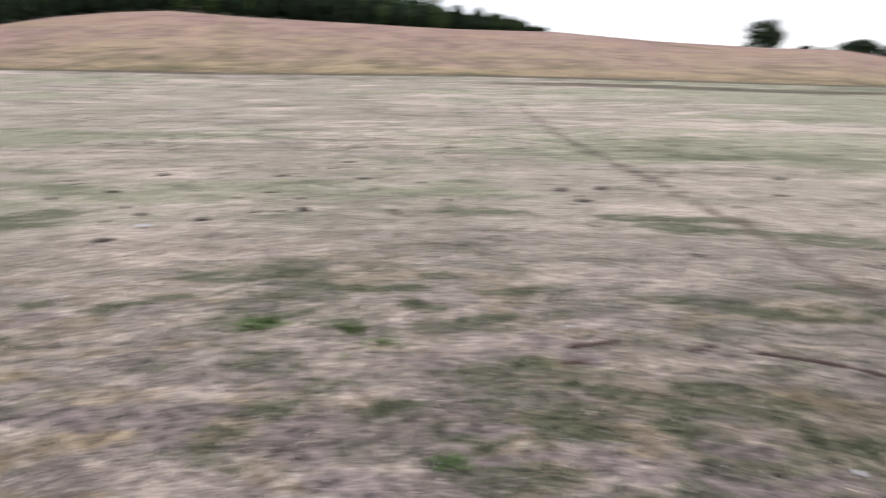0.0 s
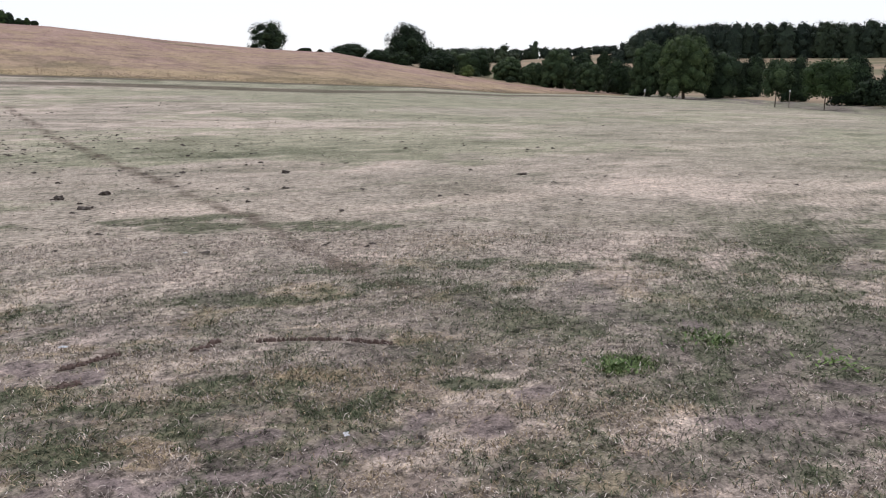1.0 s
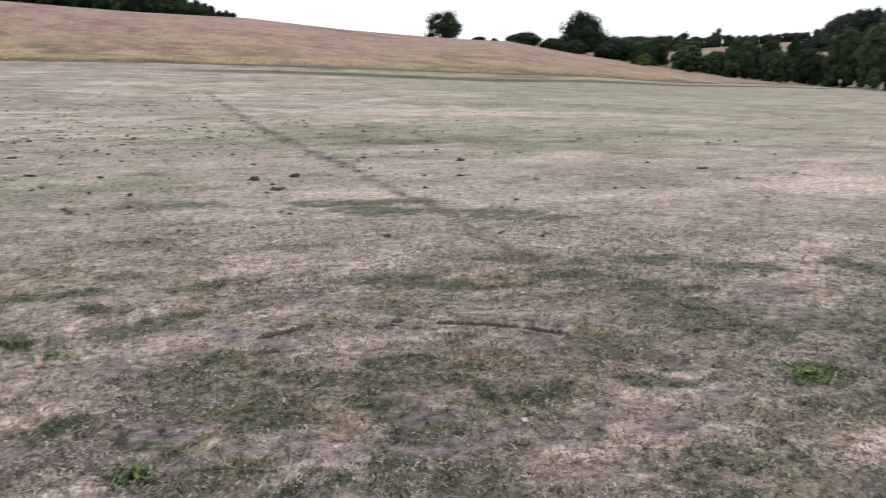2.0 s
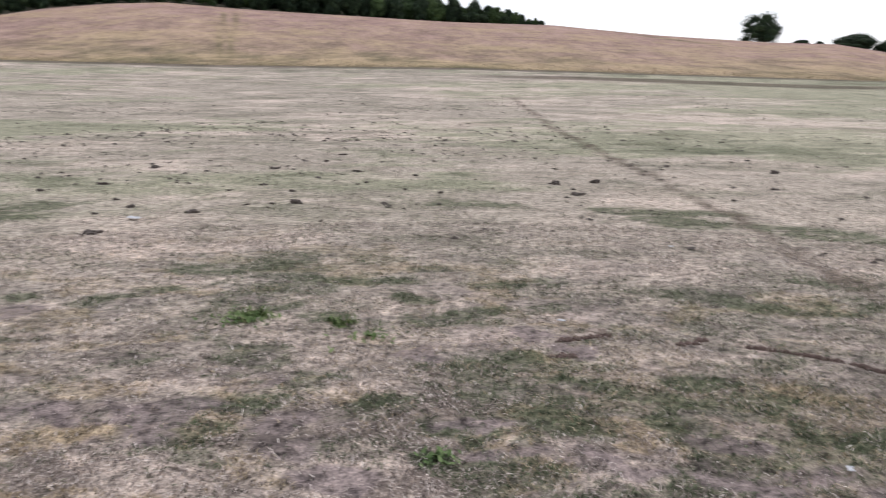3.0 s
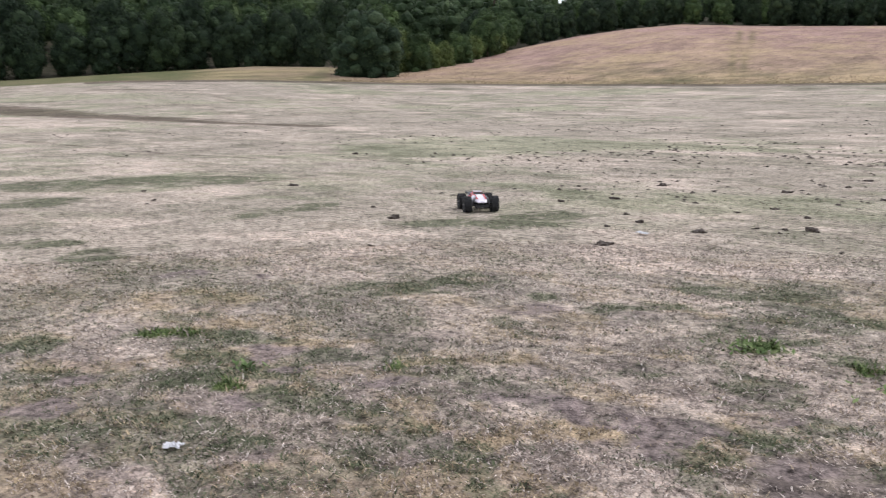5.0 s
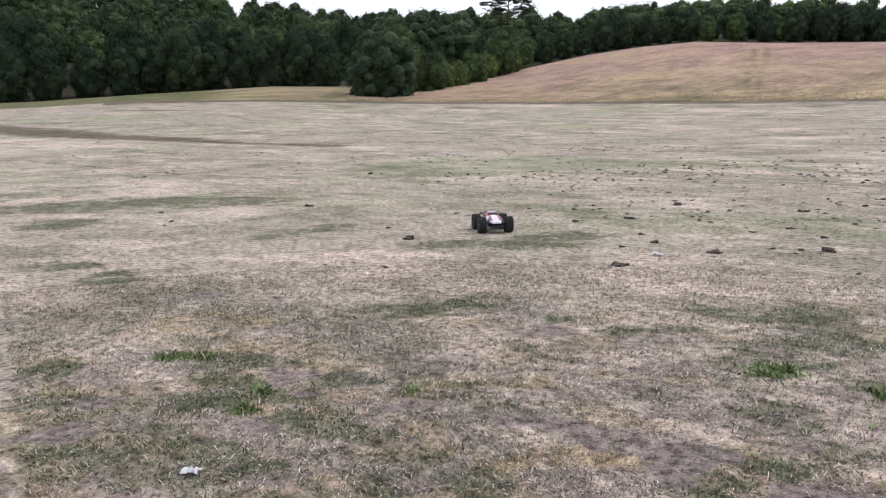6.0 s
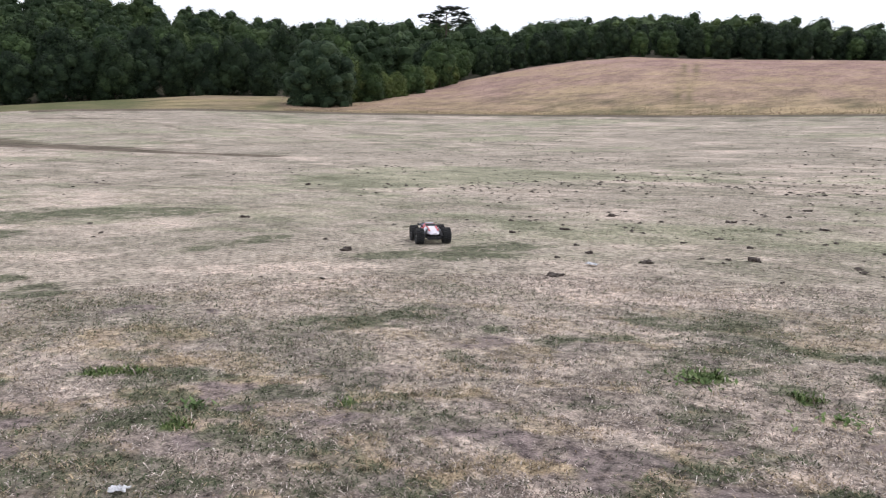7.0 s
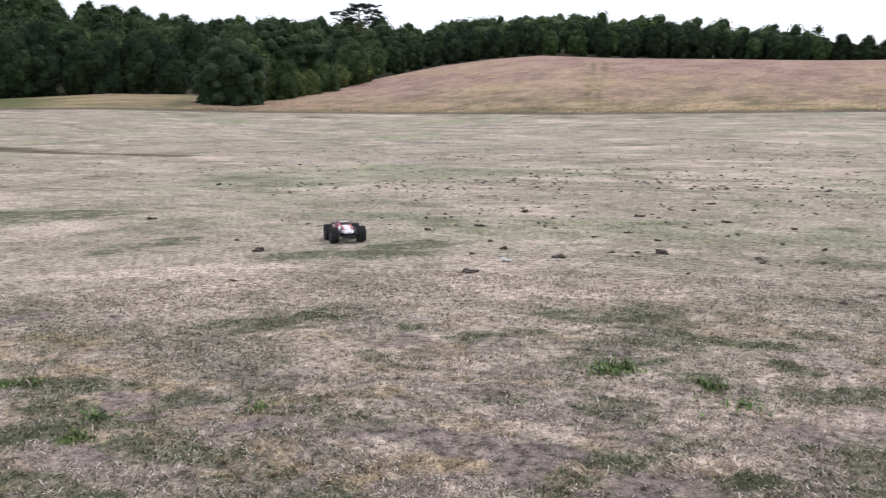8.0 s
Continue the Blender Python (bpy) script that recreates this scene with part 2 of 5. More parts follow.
# greyer green of the hillside, with a little haze in the colour
LEAF_HILL = leaves("hillside_broadleaf", (0.029, 0.047, 0.024), (0.047, 0.072, 0.036), (0.076, 0.106, 0.052))
LEAF_ROW = leaves("field_row_broadleaf", (0.026, 0.043, 0.022), (0.044, 0.067, 0.034), (0.076, 0.106, 0.052))
LEAF_OAK = leaves("evergreen_oak", (0.018, 0.032, 0.019), (0.034, 0.056, 0.031), (0.062, 0.088, 0.048))
BARK = plain("bark", (0.085, 0.066, 0.050), 0.95, 0, 6, 0.5)

# ---- ground ----
EDGE_EL = [(-180, -1.0), (-80, 0.2), (-64, 0.98), (-58, 1.33), (-50, 1.42), (-39, 1.15), (-30, 1.0), (-17, 0.85), (0, 0.80), (8, 0.60), (17, 0.37), (24, 0.16), (30, 0.0), (36, -0.40), (41.5, -0.48), (45, -0.61), (48.5, -0.82), (54.5, -1.28), (60, -1.75), (80, -2.2), (180, -1.0)]
EDGE_R = [(-180, 70), (-80, 92), (-50, 92), (-17, 85), (24, 88), (36, 120), (45, 165), (48.5, 146), (54.5, 86), (60, 58), (80, 41), (180, 70)]
CREST_EL = [(-180, -0.5), (-80, 0.8), (-64, 1.33), (-58, 1.76), (-49, 2.30), (-44, 2.25), (-41, 1.95), (-37, 2.27), (-33, 2.93), (-31, 3.40), (-27, 4.15), (-23.4, 4.58), (-20, 4.78), (-15, 4.50), (-8, 4.22), (-1, 3.88), (6, 3.68), (13, 2.99), (20, 2.48), (24, 2.32), (28, 1.60), (32, 0.87), (36, 0.27), (38, 0.0), (45, -0.3), (60, -0.7), (80, -0.7), (180, -0.5)]
CREST_R = [(-180, 130), (-80, 130), (-50, 132), (-37, 128), (-31, 150), (-23, 170), (0, 180), (20, 190), (38, 170), (45, 235), (60, 130), (80, 120), (180, 130)]
TOP_EL = [(-180, 0.5), (-80, 7.5), (-58, 7.15), (-53, 6.95), (-50, 6.6), (-45, 5.8), (-38, 5.4), (-31, 5.2), (-27, 5.2), (-23, 5.85), (-17, 5.95), (-14, 5.3), (-8, 4.9), (-5, 4.0), (-2, 3.0), (1, 1.7), (6, 1.5), (24, 1.2), (28, 1.5), (31, 1.75), (36.5, 1.85), (38, 1.95), (40.5, 2.1), (42.3, 2.28), (43.4, 2.3), (46, 2.1), (60, 1.9), (80, 1.6), (180, 0.5)]
TOP_R = [(-180, 350), (-80, 260), (-45, 265), (-23, 330), (6, 400), (28, 600), (43, 600), (46, 430), (80, 430), (180, 350)]


def table(rows, az):
    return np.interp(az, [r[0] for r in rows], [r[1] for r in rows])


def land(az):
    """Distances and heights of the field's edge, the slope's crest and the land behind it, in the direction az (degrees from north, clockwise)."""
    out = []
    for rr, el in ((EDGE_R, EDGE_EL), (CREST_R, CREST_EL), (TOP_R, TOP_EL)):
        r = table(rr, az)
        out += [r, EYE_Z + r * np.tan(np.radians(table(el, az)))]
    return out


def ground_z(x, y):
    x, y = np.asarray(x, float), np.asarray(y, float)
    r, az = np.hypot(x - HX, y - HY), np.degrees(np.arctan2(x - HX, y - HY))
    behind = smooth_step((np.abs(az) - 78) / 40)
    re, ze, rc, zc, rt, zt = land(az)
    u = np.clip((r - 14) / (re - 14), 0, 1)
    v = np.clip((r - re) / (rc - re), 0, 1)
    w = np.clip((r - rc) / (rt - rc), 0, 1)
    te, tc = (ze - EYE_Z) / re, (zc - EYE_Z) / rc
    hill = EYE_Z + np.clip(r, re, rc) * (te + (tc - te) * np.sin(v * np.pi / 2) ** 1.1)
    z = ze * u ** 1.6 + (hill - ze) + (zt - zc) * w
    return z * (1 - behind)


def at(az, r):
    x, y = HX + r * math.sin(radians(az)), HY + r * math.cos(radians(az))
    return x, y, float(ground_z(x, y))


# patches of the field: x, y, half length, half width, turn
LUSH_WEST = [(-13.4, 7.08, 1.1, 0.96, 32), (-12.03, 9.04, 1.68, 0.8, 31), (-7.6, 7.75, 0.31, 0.4, 32), (-7.69, 6.66, 0.2, 0.24, 33), (-4.86, 7.75, 0.98, 0.33, 32), (-4.57, 8.7, 0.55, 0.34, 32),
    (-11.25, 5.87, 0.59, 0.57, 32), (-6.88, 4.09, 0.32, 0.3, 33), (-7.89, 4.14, 0.35, 0.28, 33), (-3.36, 5.29, 0.34, 0.24, 33), (-3.64, 4.7, 0.51, 0.22, 33), (-2.64, 5.11, 0.16, 0.11, 34),
    (-1.22, 6.21, 0.53, 0.22, 34), (-1.83, 5.24, 0.46, 0.12, 34), (-4.48, 2.31, 0.17, 0.24, 34), (-3.61, 3.16, 0.28, 0.12, 34), (-3.42, 2.84, 0.19, 0.1, 33), (-2.98, 3.2, 0.19, 0.11, 33),
    (-2.79, 3.36, 0.22, 0.09, 34)]
LUSH_WEST_NEAR = [(-3.03, 2.83, 0.2, 0.15, 34), (-3.2, 2.56, 0.21, 0.1, 35), (-2.79, 2.18, 0.19, 0.13, 33), (-3.15, 2.19, 0.15, 0.09, 35), (-2.41, 2.73, 0.08, 0.08, 35), (-2.73, 2.63, 0.12, 0.12, 35),
    (-2.42, 2.17, 0.14, 0.08, 36), (-0.86, 4.94, 0.19, 0.11, 35), (-0.53, 4.72, 0.16, 0.12, 34), (-1.4, 3.83, 0.18, 0.07, 35), (-0.64, 3.44, 0.14, 0.1, 34), (-1.02, 3.36, 0.19, 0.06, 35),
    (-0.42, 3.79, 0.15, 0.09, 35)]
GREEN_WEST = [(-1.02, 4.69, 0.14, 0.16, 34), (-4.08, 2.97, 0.13, 0.11, 34), (-2.51, 3.27, 0.09, 0.08, 34), (-0.42, 4.58, 0.07, 0.08, 34), (-3.0, 2.57, 0.08, 0.06, 33)]
SOIL_WEST = [(-3.27, 3.12, 0.13, 0.11, 34), (-2.96, 2.96, 0.09, 0.08, 34), (-2.81, 2.49, 0.13, 0.08, 34), (-3.71, 2.27, 0.18, 0.1, 35), (-3.5, 1.87, 0.18, 0.14, 35), (-1.69, 3.29, 0.22, 0.12, 35),
    (-1.37, 3.31, 0.16, 0.11, 33), (-1.93, 3.36, 0.2, 0.09, 35), (-1.08, 3.19, 0.19, 0.08, 35), (-0.7, 3.69, 0.2, 0.07, 35), (-2.54, 4.77, 0.27, 0.16, 35), (-5.41, 4.07, 0.19, 0.16, 34),
    (-4.86, 4.41, 0.14, 0.15, 33), (-2.31, 3.07, 0.17, 0.08, 34)]
PALE_WEST = [(-15.59, 9.82, 2.75, 1.89, 32), (-11.94, 7.05, 1.41, 0.51, 31), (-9.04, 5.14, 1.12, 0.39, 33), (-5.88, 6.12, 1.22, 0.31, 33), (-4.57, 5.85, 0.64, 0.31, 33), (-3.0, 6.25, 0.73, 0.26, 33),
    (-1.56, 6.92, 0.74, 0.3, 33), (-1.61, 5.75, 0.4, 0.16, 33), (-2.72, 4.47, 0.45, 0.17, 33), (-2.71, 4.01, 0.35, 0.18, 35), (-2.13, 4.26, 0.52, 0.18, 34), (-1.78, 4.64, 0.35, 0.15, 34),
    (-2.34, 3.72, 0.26, 0.12, 34), (-1.28, 3.54, 0.11, 0.07, 37), (-2.97, 9.99, 0.68, 0.4, 32)]
YELLOW_WEST = [(-4.71, 3.51, 0.45, 0.34, 34), (-4.05, 3.21, 0.29, 0.16, 35), (-3.17, 3.39, 0.31, 0.11, 34), (-2.44, 3.53, 0.22, 0.15, 34), (-2.11, 3.76, 0.19, 0.12, 34), (-4.64, 2.46, 0.21, 0.12, 34),
    (-0.83, 3.6, 0.17, 0.07, 33), (-1.46, 3.04, 0.25, 0.13, 34), (-2.01, 2.7, 0.2, 0.1, 35), (-4.13, 2.29, 0.19, 0.09, 34), (-3.79, 2.52, 0.25, 0.09, 35)]
LUSH_NORTH = [(-0.92, 5.02, 0.2, 0.14, -10), (0.76, 3.19, 0.17, 0.08, -9), (0.64, 3.42, 0.27, 0.07, -8), (1.05, 3.43, 0.23, 0.09, -9), (1.54, 3.41, 0.31, 0.1, -8), (-0.06, 5.21, 0.15, 0.1, -10),
    (-0.71, 5.72, 0.55, 0.14, -8), (-1.58, 6.04, 0.32, 0.15, -9), (0.61, 5.55, 0.31, 0.13, -9), (0.21, 2.95, 0.13, 0.06, -9), (-0.65, 3.38, 0.09, 0.06, -9), (2.44, 3.14, 0.15, 0.09, -9),
    (2.46, 8.85, 0.7, 0.25, -9), (0.31, 9.38, 0.65, 0.25, -9), (1.81, 5.33, 0.48, 0.14, -8), (2.34, 5.1, 0.42, 0.13, -9), (3.77, 5.4, 0.51, 0.16, -9), (1.9, 2.78, 0.18, 0.07, -8)]
SOIL_NORTH = [(0.71, 4.48, 0.29, 0.12, -9), (-0.42, 3.05, 0.19, 0.1, -7), (-0.22, 2.8, 0.2, 0.07, -9), (0.39, 3.28, 0.17, 0.06, -10), (1.52, 2.89, 0.29, 0.08, -8), (0.49, 3.0, 0.13, 0.05, -9),
    (2.17, 2.84, 0.22, 0.09, -10), (1.28, 3.14, 0.14, 0.06, -10)]
PALE_NORTH = [(1.16, 6.04, 0.35, 0.28, -8), (-0.88, 6.28, 0.51, 0.11, -8), (-0.04, 6.25, 0.35, 0.12, -9), (3.22, 6.03, 0.27, 0.17, -8), (-0.47, 3.59, 0.32, 0.11, -9), (-0.06, 3.65, 0.16, 0.11, -9),
    (0.42, 3.59, 0.13, 0.06, -7), (2.71, 3.97, 0.37, 0.11, -9), (1.46, 4.06, 0.24, 0.1, -8), (0.88, 4.06, 0.24, 0.09, -8), (-1.05, 4.36, 0.3, 0.11, -9)]
YELLOW_NORTH = [(-0.74, 3.54, 0.14, 0.07, -8), (-0.31, 3.48, 0.19, 0.07, -7), (2.05, 4.37, 0.17, 0.12, -9), (-0.27, 4.3, 0.12, 0.07, -9), (2.23, 3.08, 0.1, 0.05, -9)]
LUSH_EAST = [(1.51, 3.63, 0.32, 0.12, -31), (1.81, 3.2, 0.33, 0.1, -31), (2.04, 3.1, 0.15, 0.08, -32), (3.08, 5.13, 0.37, 0.17, -31), (2.84, 5.71, 0.26, 0.12, -32), (4.62, 4.92, 0.27, 0.13, -31),
    (4.22, 3.43, 0.43, 0.17, -31), (4.3, 3.07, 0.3, 0.16, -32), (3.1, 2.57, 0.26, 0.11, -31), (3.9, 2.64, 0.18, 0.1, -32), (4.16, 2.33, 0.17, 0.12, -31), (4.19, 2.68, 0.25, 0.11, -30),
    (3.38, 2.49, 0.22, 0.1, -31), (7.4, 4.31, 0.63, 0.3, -31), (3.79, 7.61, 0.76, 0.28, -31), (2.56, 8.25, 0.46, 0.32, -31), (6.2, 3.5, 0.35, 0.17, -30)]
GREEN_EAST = [(3.26, 2.92, 0.11, 0.14, -29), (3.97, 3.04, 0.08, 0.11, -33)]
LUSH_FAR_EAST = [(0.68, 3.37, 0.16, 0.11, -31), (4.99, 2.68, 0.13, 0.18, -31), (2.97, 1.97, 0.13, 0.08, -31)]
SOIL_EAST = [(1.68, 2.81, 0.27, 0.07, -31), (1.93, 2.79, 0.14, 0.05, -30), (1.3, 2.77, 0.19, 0.06, -30), (0.91, 2.95, 0.16, 0.06, -31), (2.23, 2.61, 0.21, 0.09, -31), (2.6, 2.87, 0.16, 0.09, -31),
    (4.15, 3.32, 0.1, 0.1, -29), (3.77, 2.25, 0.35, 0.09, -31), (3.64, 1.94, 0.19, 0.08, -31), (0.94, 4.21, 0.09, 0.12, -28), (1.53, 4.29, 0.15, 0.08, -30), (0.84, 4.37, 0.17, 0.11, -32)]
PALE_EAST = [(0.97, 6.12, 0.23, 0.19, -31), (1.39, 4.6, 0.32, 0.08, -31), (2.29, 4.28, 0.33, 0.11, -31), (3.03, 3.7, 0.46, 0.12, -31), (3.44, 3.86, 0.32, 0.13, -31), (5.25, 4.49, 0.55, 0.21, -31),
    (1.91, 4.03, 0.27, 0.05, -31), (9.49, 7.25, 1.24, 0.76, -30), (10.28, 6.12, 0.89, 0.6, -31), (2.61, 2.31, 0.32, 0.06, -32), (2.64, 3.2, 0.22, 0.06, -32)]
YELLOW_EAST = [(2.65, 3.84, 0.28, 0.11, -31), (1.8, 3.66, 0.22, 0.08, -31), (2.5, 1.99, 0.23, 0.07, -31), (2.17, 3.06, 0.1, 0.07, -33), (0.66, 4.14, 0.16, 0.09, -31), (4.75, 3.25, 0.18, 0.11, -32)]
LUSH_MIDDLE = [(-0.11, 3.37, 0.21, 0.1, 23), (0.43, 4.06, 0.29, 0.14, 23), (0.25, 4.8, 0.35, 0.13, 23), (0.52, 3.41, 0.18, 0.09, 22), (-0.69, 3.38, 0.13, 0.06, 23), (0.5, 3.56, 0.36, 0.13, -28), (0.98, 3.65, 0.31, 0.11, -28), (0.31, 3.23, 0.17, 0.08, -28), (1.08, 3.29, 0.24, 0.08, -28), (0.38, 4.66, 0.3, 0.12, -28), (3.25, 1.81, 0.27, 0.11, -31), (2.95, 1.72, 0.2, 0.07, -31), (4.04, 2.11, 0.16, 0.13, -31)]
SOIL_MIDDLE = [(-1.06, 3.32, 0.3, 0.1, 23), (-1.12, 3.01, 0.19, 0.07, 23), (-0.5, 3.21, 0.21, 0.07, 22), (3.13, 2.13, 0.24, 0.09, -31), (0.12, 4.17, 0.22, 0.08, 24)]
LUSH = LUSH_MIDDLE + LUSH_WEST + LUSH_WEST_NEAR + LUSH_NORTH + LUSH_EAST + LUSH_FAR_EAST
GREEN = GREEN_WEST + GREEN_EAST
SOIL = SOIL_MIDDLE + SOIL_WEST + SOIL_NORTH + SOIL_EAST
PALE = PALE_WEST + PALE_NORTH + PALE_EAST
YELLOW = YELLOW_WEST + YELLOW_NORTH + YELLOW_EAST
# wheel tracks across the field: points along them, half width, depth of tone
TRACKS = [([(2.76, 41.7), (2.81, 23.3), (3.05, 15.0), (3.12, 9.4), (3.13, 8.0), (3.05, 6.3), (3.04, 4.8)], 0.15, 0.80),
          ([(-60.0, 24.0), (-48.4, 23.2), (-41.0, 22.2)], 1.25, 1.4), ([(-41.0, 22.2), (-38.3, 21.9), (-32.0, 22.3)], 0.85, 1.35), ([(-32.0, 22.3), (-27.5, 22.6), (-23.2, 23.6)], 0.5, 1.2), ([(-48.4, 24.6), (-38.3, 23.2), (-27.5, 23.9)], 0.25, 0.7), ([(-27.0, 12.9), (-18.8, 12.5), (-15.0, 13.0)], 0.14, 0.7),
          ([(-65.6, 39.1), (-58.2, 43.4)], 0.5, 0.8), ([(-51.0, 40.2), (-43.7, 36.3)], 0.3, 0.6), ([(9, 26), (17, 20)], 0.25, 0.5), ([(-5, 27), (3, 42)], 0.3, 0.35)]


def hashed(ix, iy, seed):
    h = (ix.astype(np.int64) * 374761393 + iy.astype(np.int64) * 668265263 + seed * 974711) & 0x7FFFFFFF
    h = ((h ^ (h >> 13)) * 1274126177) & 0x7FFFFFFF
    return ((h ^ (h >> 16)) & 0xFFFF) / 65535.0


def vnoise(x, y, seed):
    """Smooth value noise from 0 to 1, for whole arrays."""
    ix, iy = np.floor(x), np.floor(y)
    fx, fy = x - ix, y - iy
    fx, fy = fx * fx * (3 - 2 * fx), fy * fy * (3 - 2 * fy)
    a, b = hashed(ix, iy, seed), hashed(ix + 1, iy, seed)
    c, d = hashed(ix, iy + 1, seed), hashed(ix + 1, iy + 1, seed)
    return (a * (1 - fx) + b * fx) * (1 - fy) + (c * (1 - fx) + d * fx) * fy


def fbm(x, y, seed, octaves=4):
    v, k, total = 0, 1.0, 0
    for o in range(octaves):
        v = v + k * vnoise(x * 2 ** o + 17.3 * o, y * 2 ** o - 9.1 * o, seed + o)
        total += k
        k *= 0.6
    return v / total


def bumps(x, y):
    """Small unevenness of the turf."""
    r, u, v = np.hypot(x - HX, y - HY), 0.82 * x + 0.57 * y, 0.82 * y - 0.57 * x
    return (0.055 * (fbm(x * 1.3, y * 1.3, 21, 3) - 0.5) + 0.042 * (vnoise(u * 5, v * 5, 31) - 0.5) * np.exp(-(r / 6) ** 2) + 0.034 * (vnoise(u * 13 + 3, v * 13, 33) - 0.5) * np.exp(-(r / 4.5) ** 2)) * np.exp(-r / 8)


def field_marks(x, y):
    """How green, worn, pale, golden or rutted the field is at each place."""
    wx, wy = x + 0.42 * (fbm(x * 2.6, y * 2.6, 41, 4) - 0.5), y + 0.42 * (fbm(x * 2.6, y * 2.6, 51, 4) - 0.5)
    ragged = 0.40 + 0.86 * np.clip(0.5 + 3.4 * (fbm(x * 4.5, y * 5.5, 37, 4) - 0.5), 0, 1)
    out = {}
    for name, rows in (("lush", LUSH), ("green", GREEN), ("soil", SOIL), ("pale", PALE), ("yellow", YELLOW)):
        v = np.zeros_like(x)
        for cx, cy, a, b, turn in rows:
            c, s = math.cos(radians(turn)), math.sin(radians(turn))
            here = np.nonzero((np.abs(wx - cx) < 2.4 * max(a, b)) & (np.abs(wy - cy) < 2.4 * max(a, b)))[0] if x.ndim == 1 else slice(None)
            px, py = wx[here] - cx, wy[here] - cy
            v[here] = np.maximum(v[here], np.exp(-(((px * c + py * s) / (1.15 * a)) ** 2 + ((py * c - px * s) / (1.15 * b)) ** 2) ** 1.5))
        out[name] = np.clip(1.25 * v, 0, 1) * np.clip(ragged, 0, 1)
    r = np.hypot(x - HX, y - HY)
    grown = np.clip((7.5 - r) / 4.0, 0, 1)                   # the rougher, less mown turf on the near side
    g = fbm(x * 0.55, y * 1.05, 61, 5)
    wild = np.clip((x - 2.4) / 1.6, 0, 1) * np.clip((6.2 - y) / 2.0, 0, 1)      # thicker, darker turf on the east side and the near west
    wild = np.maximum(wild, 0.8 * np.clip((-x - 1.9) / 1.2, 0, 1) * np.clip((4.6 - y - 0.3 * x) / 1.6, 0, 1) * np.clip((4.9 - r) / 1.2, 0, 1))
    out["lush"] = np.maximum(out["lush"], np.clip((g - 0.51) * 7, 0, 1) * (0.42 - 0.10 * grown) + 0.85 * wild * np.clip((fbm(x * 1.5, y * 2.2, 62, 4) - 0.44) * 8, 0, 1) * ragged)
    t = fbm(x * 1.7 + 40, y * 2.3, 71, 4)
    out["lush"] = np.maximum(out["lush"], np.clip((t - 0.54) * 8, 0, 1) * (0.25 + 0.10 * grown))
    tx, ty = x + 5.0 * (fbm(x * 0.5, y * 0.8, 43, 4) - 0.5), y + 3.6 * (fbm(x * 0.5, y * 0.8, 53, 4) - 0.5)
    torn = fbm(x * 1.3, y * 1.7, 63, 4)
    band = fbm(tx * 0.10 + ty * 0.012 + 3, ty * 0.13 - tx * 0.03, 65, 5) * 0.72 + torn * 0.28
    out["sage"] = np.clip((band - 0.46) * 5, 0, 1) * 0.85 * np.clip((r - 6) / 6, 0, 1)
    out["sage"] = np.clip(out["sage"] + 0.40 * np.clip((x - 2) / 14, 0, 1) * np.clip((r - 6) / 6, 0, 1), 0, 1)
    out["lush"] = np.maximum(out["lush"], np.clip((band - 0.52) * 5, 0, 1) * 0.62 * np.clip((r - 6) / 6, 0, 1) * np.clip((32 - r) / 15, 0, 1))
    e = fbm(x * 1.1 + 9, y * 1.6, 81, 5)
    out["soil"] = np.maximum(out["soil"], np.clip((e - 0.54) * 8, 0, 1) * (0.14 + 0.20 * grown + 0.3 * wild))
    out["pale"] = np.maximum(out["pale"] * 0.9, np.clip((fbm(x * 0.38, y * 0.6, 91, 5) - 0.5) * 4, 0, 1) * (0.75 - 0.45 * grown))
    out["pale"] = np.maximum(out["pale"], np.clip((fbm(tx * 0.09 + 8, ty * 0.12 + 2, 93, 5) * 0.75 + (1 - torn) * 0.25 - 0.5) * 6, 0, 1) * 0.8 * np.clip((r - 6) / 6, 0, 1))
    out["yellow"] = np.maximum(out["yellow"] * 1.0, np.clip((fbm(x * 0.45, y * 0.8, 95, 4) - 0.56) * 5, 0, 1) * (0.25 + 0.1 * grown))
    # dead grass and soil, toned darker near the viewpoint for shade between blades
    out["shaded_thatch"] = np.clip((7.0 - r) / 4.5, 0, 1) * (0.55 + 0.5 * fbm(x * 0.8, y * 1.2, 88, 3))
    # tufts, worn spots and pale mats a hand wide, on the near side
    near = np.clip((10.5 - r) / 5.0, 0, 1)
    drift = 0.30 * (fbm(x * 0.6, y * 0.9, 115, 3) - 0.5) - 0.03 * np.clip((x - 1) / 2, 0, 1)
    out["lush"] = np.maximum(out["lush"], np.clip((fbm(x * 2.4 + 11, y * 3.0, 111, 4) - 0.56 + drift) * 16, 0, 1) * 0.55 * near)
    out["soil"] = np.maximum(out["soil"], np.clip((fbm(x * 2.7 - 7, y * 3.3, 121, 4) - 0.575 - drift * 0.6) * 16, 0, 1) * 0.45 * near)
    out["pale"] = np.maximum(out["pale"], np.clip((fbm(x * 2.1 + 3, y * 3.1, 131, 4) - 0.555 - drift) * 15, 0, 1) * 0.6 * near)
    out["yellow"] = np.maximum(out["yellow"], np.clip((fbm(x * 2.0 - 4, y * 2.8, 141, 4) - 0.56 + drift + 0.04 - 0.09 * np.clip(x + 0.8, 0, 1)) * 14, 0, 1) * 0.5 * near)
    # this painted gap shade fades with distance from the viewpoint
    out["tuft_contrast"] = 0.62 + 0.38 * np.exp(-(r / 16) ** 2)
    d = np.zeros_like(x)
